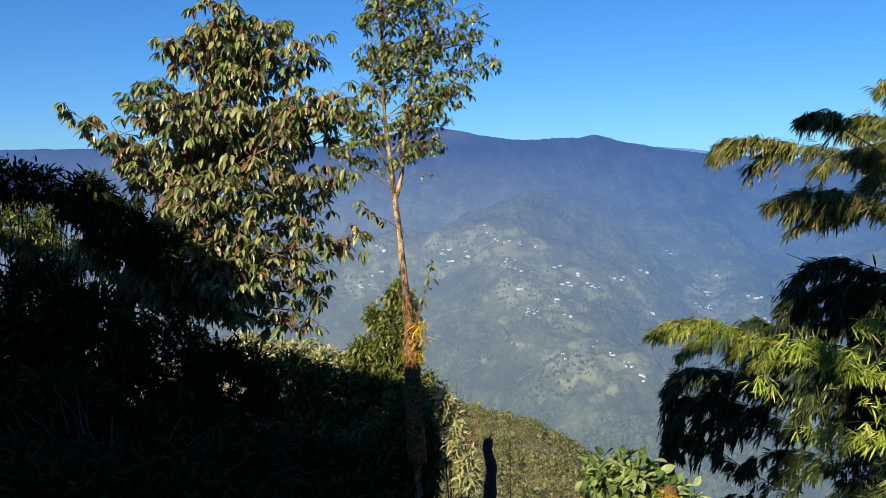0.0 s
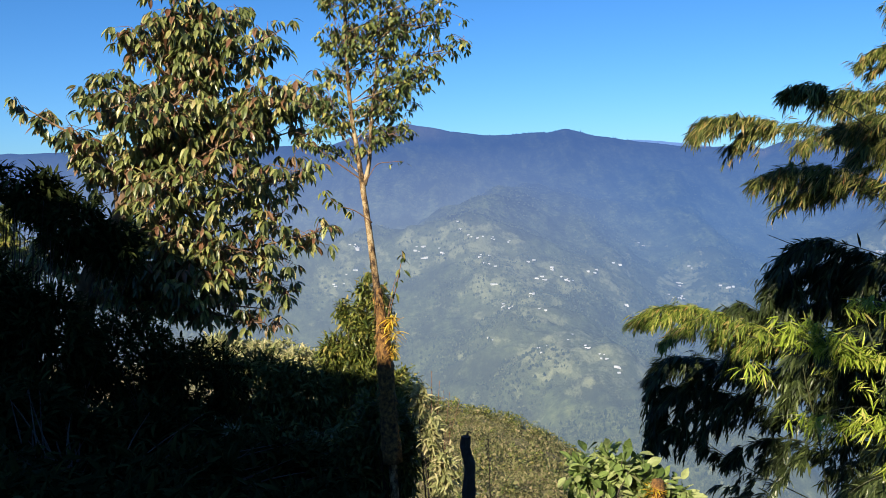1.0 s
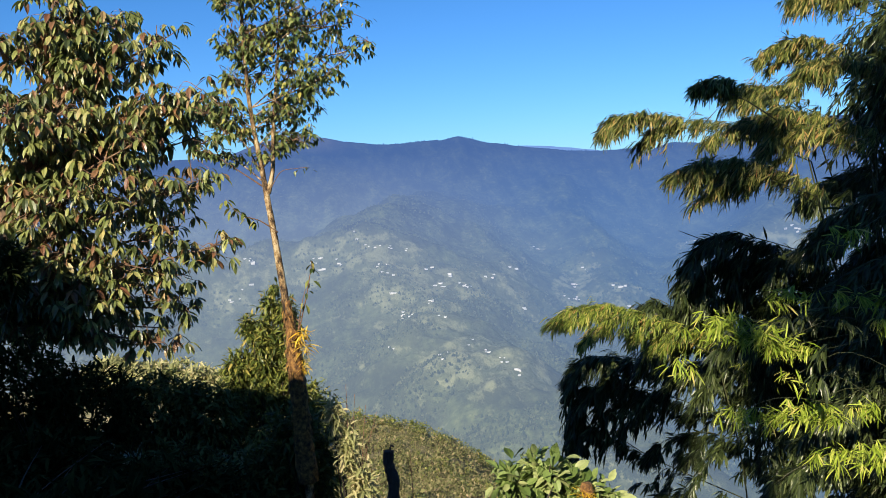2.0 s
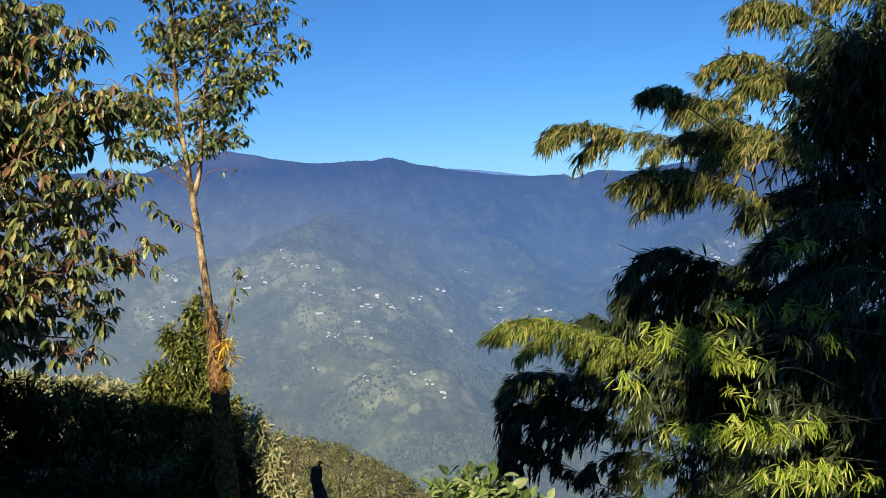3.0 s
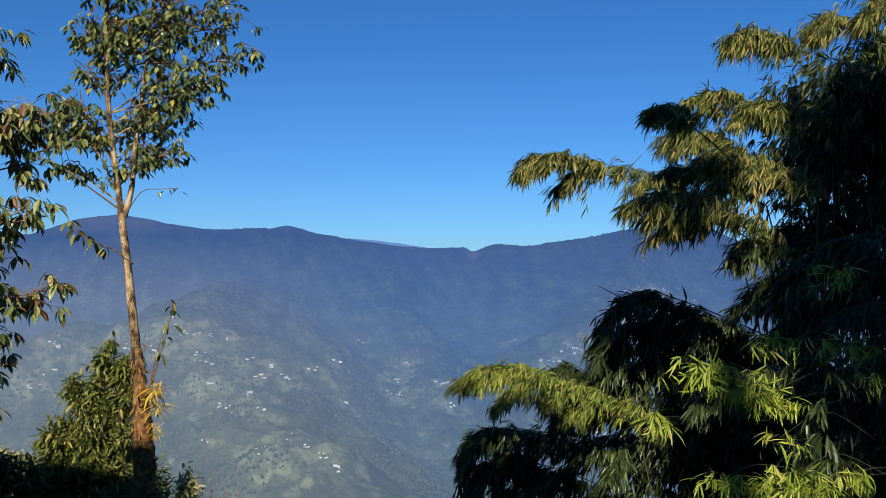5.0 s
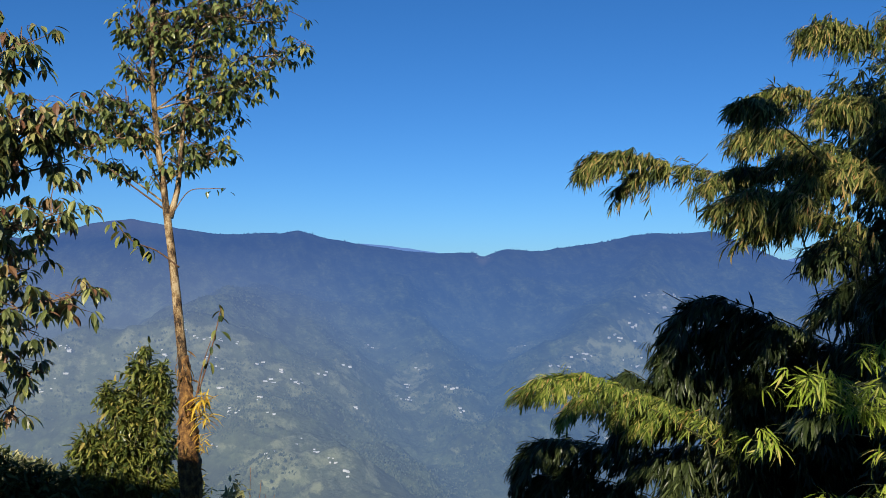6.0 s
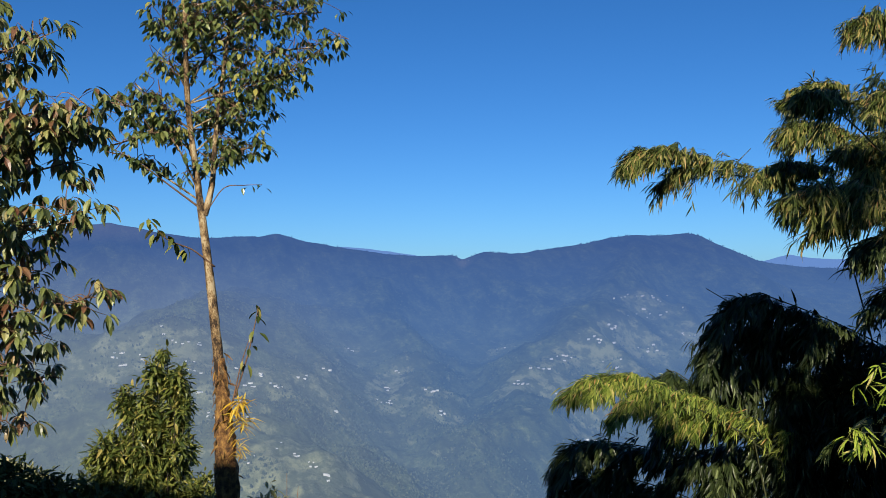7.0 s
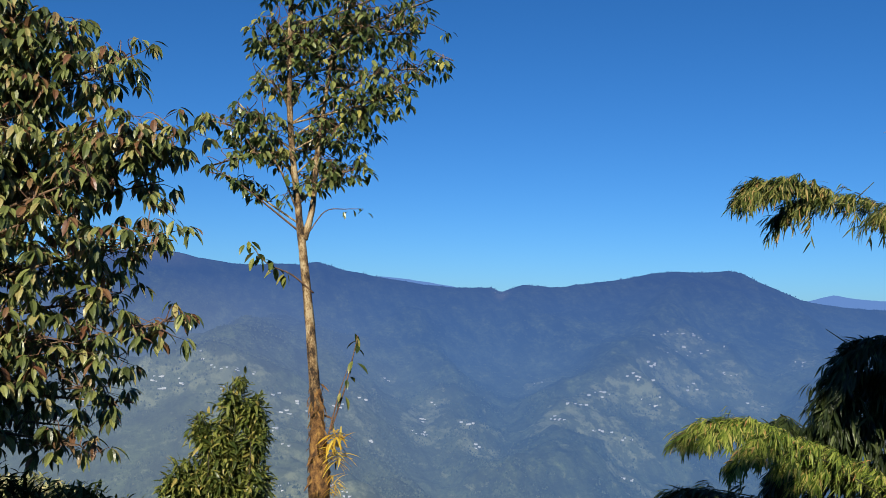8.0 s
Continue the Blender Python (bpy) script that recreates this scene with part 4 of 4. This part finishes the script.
# ---- bamboo ----
# each bough: the line of its arch from the clump to its tip, leaves, width of the plume
BOUGHS_LIT = [
    ([(4.65, 11.3, 2.3), (3.82, 11.35, 2.63), (2.88, 11.35, 2.79), (2.24, 11.35, 2.81), (2.03, 11.35, 2.66)], 2900, 0.30),
    ([(3.4, 9.0, 1.95), (2.64, 8.9, 2.2), (2.15, 8.9, 2.18), (1.85, 8.9, 2.09)], 1200, 0.26),
    ([(3.6, 9.3, 1.85), (3.1, 9.2, 2.08), (2.69, 9.2, 2.1), (2.46, 9.2, 1.95)], 1000, 0.26),
    ([(4.9, 11.0, 2.45), (4.3, 11.1, 2.68), (3.8, 11.1, 2.72), (3.5, 11.1, 2.62)], 1300, 0.3),
    ([(3.45, 9.3, 2.5), (2.8, 9.2, 2.9), (2.49, 9.2, 2.98), (2.27, 9.2, 2.91)], 620, 0.2),
    ([(4.4, 9.6, 2.4), (3.79, 9.6, 2.62), (3.31, 9.6, 2.7), (3.02, 9.6, 2.58)], 1500, 0.3),
    ([(4.75, 9.8, 3.0), (4.17, 9.8, 3.2), (3.79, 9.8, 3.18), (3.54, 9.8, 3.02)], 1400, 0.28),
    ([(4.2, 9.4, 2.3), (3.58, 9.4, 2.5), (3.23, 9.4, 2.45), (3.0, 9.4, 2.28)], 1100, 0.28),
    ([(4.3, 10.6, 2.7), (3.98, 10.6, 3.0), (3.49, 10.6, 3.03), (3.29, 10.6, 2.9)], 1200, 0.27),
    ([(5.54, 11.5, 3.3), (4.9, 11.5, 3.66), (4.36, 11.5, 3.64), (4.04, 11.5, 3.44)], 1500, 0.24),
    ([(5.3, 10.3, 3.5), (4.64, 10.3, 3.95), (4.11, 10.3, 4.04), (3.86, 10.3, 3.9)], 1900, 0.34),
    ([(6.2, 10.3, 3.7), (5.66, 10.3, 4.2), (5.14, 10.3, 4.3), (4.88, 10.3, 4.1)], 1700, 0.36),
    ([(6.5, 9.8, 3.6), (5.9, 9.8, 4.1), (5.39, 9.8, 4.32), (5.04, 9.8, 4.1)], 1500, 0.36),
    ([(6.8, 9.8, 2.7), (6.2, 9.8, 3.3), (5.8, 9.8, 3.5), (5.56, 9.8, 3.25)], 1100, 0.3),
    ([(6.6, 10.2, 4.5), (6.1, 10.2, 4.9), (5.6, 10.2, 4.95), (5.3, 10.2, 4.75)], 1200, 0.34),
]
BOUGHS_GREEN = [
    ([(3.93, 11.1, -0.1), (2.85, 11.15, 0.32), (2.1, 11.15, 0.59), (1.61, 11.15, 0.62), (1.24, 11.15, 0.47)], 2300, 0.25),
    ([(3.6, 11.0, -0.15), (3.04, 11.1, 0.2), (2.66, 11.1, 0.28), (2.42, 11.1, 0.08)], 500, 0.22),
    ([(3.2, 10.9, 0.1), (2.6, 10.95, 0.42), (2.3, 11.0, 0.4), (2.12, 11.0, 0.2)], 380, 0.2),
]
BOUGHS_DARK = [
    ([(5.58, 11.3, 0.77), (4.75, 11.3, 1.12), (3.96, 11.3, 1.4), (3.52, 11.3, 1.49), (3.14, 11.3, 1.27), (2.98, 11.3, 0.85)], 3000, 0.3),
    ([(5.2, 11.5, 0.5), (4.4, 11.5, 1.0), (3.7, 11.5, 1.2), (3.3, 11.5, 1.0), (3.1, 11.5, 0.6)], 2400, 0.32),
    ([(5.0, 11.6, 0.2), (4.3, 11.6, 0.6), (3.8, 11.6, 0.75), (3.45, 11.6, 0.4)], 1700, 0.3),
    ([(3.87, 11.6, 0.24), (3.12, 11.6, 0.52), (2.73, 11.6, 0.72), (2.56, 11.6, 0.57)], 900, 0.16),
    ([(4.1, 11.7, -0.1), (3.4, 11.7, 0.25), (2.95, 11.7, 0.35), (2.7, 11.7, 0.1)], 1500, 0.28),
    ([(4.56, 12.3, -0.85), (3.28, 12.3, -0.31), (2.44, 12.3, -0.1), (1.98, 12.3, -0.14), (1.8, 12.3, -0.5)], 3200, 0.28),
    ([(4.42, 12.2, -1.26), (3.31, 12.2, -0.74), (2.47, 12.2, -0.46), (1.95, 12.2, -0.54), (1.77, 12.2, -1.05)], 3000, 0.26),
    ([(4.26, 12.2, -2.21), (2.92, 12.2, -1.5), (2.32, 12.2, -1.09), (1.92, 12.2, -0.95), (1.7, 12.2, -1.42)], 1500, 0.15),
    ([(4.39, 12.0, -1.57), (3.6, 12.0, -1.14), (2.99, 12.0, -1.17), (2.69, 12.0, -1.42)], 1100, 0.16),
    ([(5.0, 12.0, -0.7), (4.1, 12.0, -0.25), (3.4, 12.0, -0.2), (3.0, 12.0, -0.5)], 2200, 0.34),
    ([(5.9, 10.4, 2.25), (5.0, 10.4, 2.2), (4.4, 10.4, 2.1), (4.1, 10.4, 1.9)], 1700, 0.28),
    ([(5.7, 10.0, 1.9), (4.9, 10.0, 1.8), (4.2, 10.0, 1.65), (3.85, 10.0, 1.4)], 1700, 0.28),
    ([(5.8, 10.2, 1.6), (5.2, 10.2, 1.5), (4.7, 10.2, 1.3), (4.4, 10.2, 0.95)], 1900, 0.34),
]
BOUGHS_NEAR = [
    ([(4.3, 8.4, 0.8), (3.0, 8.0, 1.05), (2.3, 7.9, 0.98), (1.8, 7.85, 0.78)], 420, 0.2),
    ([(4.6, 8.4, 1.2), (3.8, 8.2, 1.45), (3.2, 8.2, 1.3), (2.8, 8.2, 0.95)], 900, 0.24),
    ([(4.8, 8.6, 1.8), (4.0, 8.5, 2.0), (3.4, 8.5, 1.85), (3.1, 8.5, 1.5)], 900, 0.26),
    ([(4.6, 8.6, -0.8), (3.5, 8.5, -0.4), (2.9, 8.5, -0.45), (2.5, 8.5, -0.7)], 900, 0.26),
    ([(5.2, 8.8, 0.8), (4.4, 8.8, 1.0), (3.9, 8.8, 0.8), (3.5, 8.8, 0.4)], 1300, 0.3),
    ([(5.2, 8.8, 0.0), (4.3, 8.8, 0.2), (3.6, 8.8, 0.1), (3.1, 8.8, -0.3)], 1300, 0.3),
]
# leafy shoots of the nearer clump: end, number of leaf fans, spread
SPRAYS = [((1.86, 7.75, 1.07), 17, 0.09), ((2.02, 7.7, 0.98), 17, 0.1), ((2.15, 7.75, 0.88), 13, 0.08), ((2.32, 7.75, 0.84), 9, 0.06), ((2.5, 7.75, 0.82), 8, 0.06), ((1.52, 7.8, 0.74), 5, 0.07), ((1.97, 7.7, 0.33), 9, 0.05),
          ((2.3, 7.7, 0.28), 9, 0.07), ((2.5, 7.7, 0.3), 10, 0.07), ((2.72, 7.7, 0.26), 11, 0.08), ((3.02, 7.7, 0.27), 8, 0.06), ((2.85, 7.7, -0.1), 13, 0.1), ((3.1, 7.7, -0.12), 13, 0.1), ((3.35, 7.7, -0.14), 11, 0.09),
          ((2.45, 7.75, 0.56), 4, 0.06), ((3.2, 7.75, 0.95), 5, 0.06), ((3.22, 7.75, 1.15), 5, 0.07), ((2.9, 7.75, 1.2), 5, 0.08), ((3.0, 7.75, 1.68), 6, 0.09), ((2.55, 7.8, 1.18), 5, 0.07), ((2.4, 7.85, 1.25), 4, 0.06)]


def thicket_edge(z):
    """How far the dense heart of the clump reaches west at a height."""
    return float(np.interp(z, [-2.0, 0.0, 0.6, 1.2, 2.0, 2.8, 3.7], [3.3, 3.3, 4.0, 4.6, 4.45, 4.3, 4.6]))


def thicket(count):
    """Boughs of the clump's dense heart, between its canes."""
    made = []
    for n in range(count):
        z = rng.uniform(-2.0, 3.65)
        x = thicket_edge(z) + 0.25 + rng.uniform(0, 1) ** 0.8 * 2.6
        y = rng.uniform(9.2, 10.8) if z > 0.6 else rng.uniform(9.2, 11.8)
        if 66 <= n < 82:
            z = rng.uniform(2.4, 3.6)
            x = rng.uniform(4.6, 6.4)
        elif n >= 82:
            x, y, z = rng.uniform(3.9, 5.4), rng.uniform(11.3, 11.9), rng.uniform(-0.7, 0.5)
        made.append(([(x + 1.2, y, z - 0.25), (x + 0.6, y, z + 0.2), (x + 0.2, y, z + 0.12), (x, y, z - 0.15)], 1000, 0.34))
    return made


def fans(points, outs, per, lo, hi, hang):
    """Leaves splayed from each branchlet's end."""
    n = len(points)
    d = unit(outs)[:, None] * 0.75 + rng.normal(size=(n, per, 3)) * 0.42
    d[..., 2] -= hang
    d = unit(d).reshape(-1, 3)
    p = np.repeat(points, per, 0) + d * 0.015 - np.repeat(unit(outs), per, 0) * rng.uniform(0, 0.07, (n * per, 1))
    return p, d, np.array([0, 0, 1.0]) + rng.normal(size=d.shape) * 0.45, rng.uniform(lo, hi, n * per)


def comb(line, count, width, lo, hi):
    """Foliage along one line: branchlets that arch out to both sides, with leaves combed towards the tip and hanging."""
    per = 14
    k = max(4, count // per)
    s = rng.uniform(0, 1, k) ** 0.8 * (len(line) - 1.01)
    i = s.astype(int)
    root = line[i] + (line[i + 1] - line[i]) * (s - i)[:, None]
    ahead = unit(line[i + 1] - line[i])
    flat = unit(ahead * [1, 1, 0.4])
    side = np.stack([-flat[:, 1], flat[:, 0], np.zeros(k)], -1)
    out = unit(flat * rng.uniform(0.1, 1.0, (k, 1)) + side * rng.normal(size=(k, 1)) * 0.8 + [0, 0, 1] * rng.normal(size=(k, 1)) * 0.25)
    reach = width * rng.uniform(0.3, 1.3, k) * (1.2 - 0.5 * s / len(line))
    fall = rng.uniform(0.0, 1.05, k)
    q = rng.uniform(0.05, 1, (k, per))
    pos = root[:, None] + out[:, None] * (reach[:, None] * q)[..., None]
    pos[..., 2] -= (reach * fall)[:, None] * (0.35 * q + 0.65 * q * q) + rng.uniform(0, 0.03, (k, per))
    d = out[:, None] * 0.6 + flat[:, None] * 0.55 + rng.normal(size=(k, per, 3)) * 0.32
    d[..., 2] -= rng.uniform(0.1, 0.7, (k, 1)) + 0.5 * q
    d = unit(d).reshape(-1, 3)
    up = np.array([0, 0, 1.0]) + np.repeat(out, per, 0) * 0.5 + rng.normal(size=d.shape) * 0.35
    return pos.reshape(-1, 3), d, up, rng.uniform(lo, hi, k * per)


def plume(line, count, width, lo, hi, sides=5):
    """A bough's foliage: combed leaves along its own line and along side branches that fork from it and nod at their ends."""
    sets = [comb(line, count // 2, width * 0.85, lo, hi)]
    n = len(line)
    for _ in range(sides):
        i = int(rng.uniform(0.0, 0.78) * n)
        rest = line[i:] - line[i]
        size = rng.uniform(0.5, 0.9)
        turn, lift = rng.normal() * 0.4, rng.uniform(-0.16, 0.08)
        c, e = math.cos(turn), math.sin(turn)
        way = np.stack([rest[:, 0] * c - rest[:, 1] * e, rest[:, 0] * e + rest[:, 1] * c, rest[:, 2] * 0.8], -1) * size
        far = np.linalg.norm(way, axis=1)
        way[:, 2] += lift * far - 0.07 * far ** 2
        if len(way) > 2:
            sets.append(comb(line[i] + way, int(count * 0.6 / sides), width * rng.uniform(0.6, 1.0), lo, hi))
    return [np.concatenate(q) for q in zip(*sets)]


def tangle(line, count, width, lo, hi):
    """Dense heart foliage: clumps of leaves hanging in all directions round a bough."""
    k = count // 8
    i = rng.integers(0, len(line), k)
    o = ball(k) * [1, 1, 0.9]
    p = line[i] + o * width * 1.5 * rng.uniform(0.1, 1, (k, 1)) ** 0.5
    return fans(p, o * [0.7, 0.7, 0.3], 8, lo, hi, 0.9)


def bamboo(name, label, base, boughs, inner, sprays, lo, hi, singles, near, leaf, shoots=(), heart=99):
    """A bamboo clump: canes from its base, arching boughs, each a plume of branchlets with hanging narrow leaves."""
    b = thing(name, label, "bamboo")
    sets, dim_sets = [], []
    for m, (points, n, w) in enumerate(boughs + inner):
        line = curve_points(points, 9)
        root = line[0]
        foot = np.array(base) + rng.normal(size=3) * [0.3, 0.3, 0]
        cane = np.vstack([curve_points([foot, foot * 0.4 + root * 0.6 + [0.15, 0, 0.1], root], 6)[:-1], line])
        part("cane", mesh_of("cane", *tube(cane, 0.010, 0.003, 6), CANE, True), b)
        if m < len(boughs):
            sets.append(plume(line + [0.08, 0, 0.14], int(n * 2.4), w * 0.75, lo, hi))
        else:
            dim_sets.append((tangle if m >= len(boughs) + heart else plume)(line, int(n * 1.6), w, lo * 1.3, hi * 1.3))
    for (x, y, z), k, wide in sprays:
        k = int(k * 1.5)
        p = np.array((x, y, z)) + rng.normal(size=(k, 3)) * [wide, wide, wide * 0.5]
        sets.append(fans(p, ball(k) * [1, 1, 0.5] + [-0.5, -0.3, 0.1], 8, lo * 1.05, hi * 1.15, 0.55))
        twig = limb_line((x + 1.2, y + 0.4, z - 0.15), (x, y, z), 0.1)
        part("branchlet", mesh_of("branchlet", *tube(twig[::2], 0.004, 0.002, 5), CANE, True), b)
    for a, c in shoots:
        part("bare_shoot", mesh_of("bare_shoot", *tube([a, (np.array(a) + c) / 2, c], 0.007, 0.003, 5), CANE, True), b)
    P, A, U, S = (np.concatenate(q) for q in zip(*sets))
    # boughs out of the sun take the leaf colour with shade put in
    if dim_sets:
        leaves(b, DARK_BLADE, *(np.concatenate(q) for q in zip(*dim_sets)), LEAF_BAMBOO_SHADE, label="leaves coloured dark for the clump's shade")
    leaves(b, BLADE, P, A, U, S, leaf, singles, near, "narrow hanging leaves")
    return b


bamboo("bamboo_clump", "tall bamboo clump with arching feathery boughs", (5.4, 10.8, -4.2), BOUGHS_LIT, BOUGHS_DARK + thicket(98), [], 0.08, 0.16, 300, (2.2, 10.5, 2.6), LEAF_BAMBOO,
       (((3.35, 11.4, 1.4), (2.93, 11.25, 1.56)), ((2.75, 11.35, 2.85), (2.62, 11.3, 3.02)), ((3.3, 11.3, 2.8), (3.45, 11.2, 2.98))), len(BOUGHS_DARK))
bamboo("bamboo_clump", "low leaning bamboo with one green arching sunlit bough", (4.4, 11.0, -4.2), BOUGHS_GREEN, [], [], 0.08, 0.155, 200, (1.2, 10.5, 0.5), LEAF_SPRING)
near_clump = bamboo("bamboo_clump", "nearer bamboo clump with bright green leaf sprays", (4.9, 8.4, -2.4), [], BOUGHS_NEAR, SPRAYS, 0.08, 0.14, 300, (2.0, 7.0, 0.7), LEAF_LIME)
shoot = part("bare_shoot", mesh_of("bare_shoot", *tube(limb_line((3.7, 7.0, 0.5), (2.97, 6.5, 0.46), 0.02), 0.004, 0.0015, 5), CANE, True), near_clump)
leaves(shoot, OVAL, [(2.97, 6.5, 0.46)], np.array([[0.1, 0.0, -1.0]]), np.array([[-0.3, -1.0, 0.2]]), [0.15], LEAF_LIME, 1, (0, 0, 0))
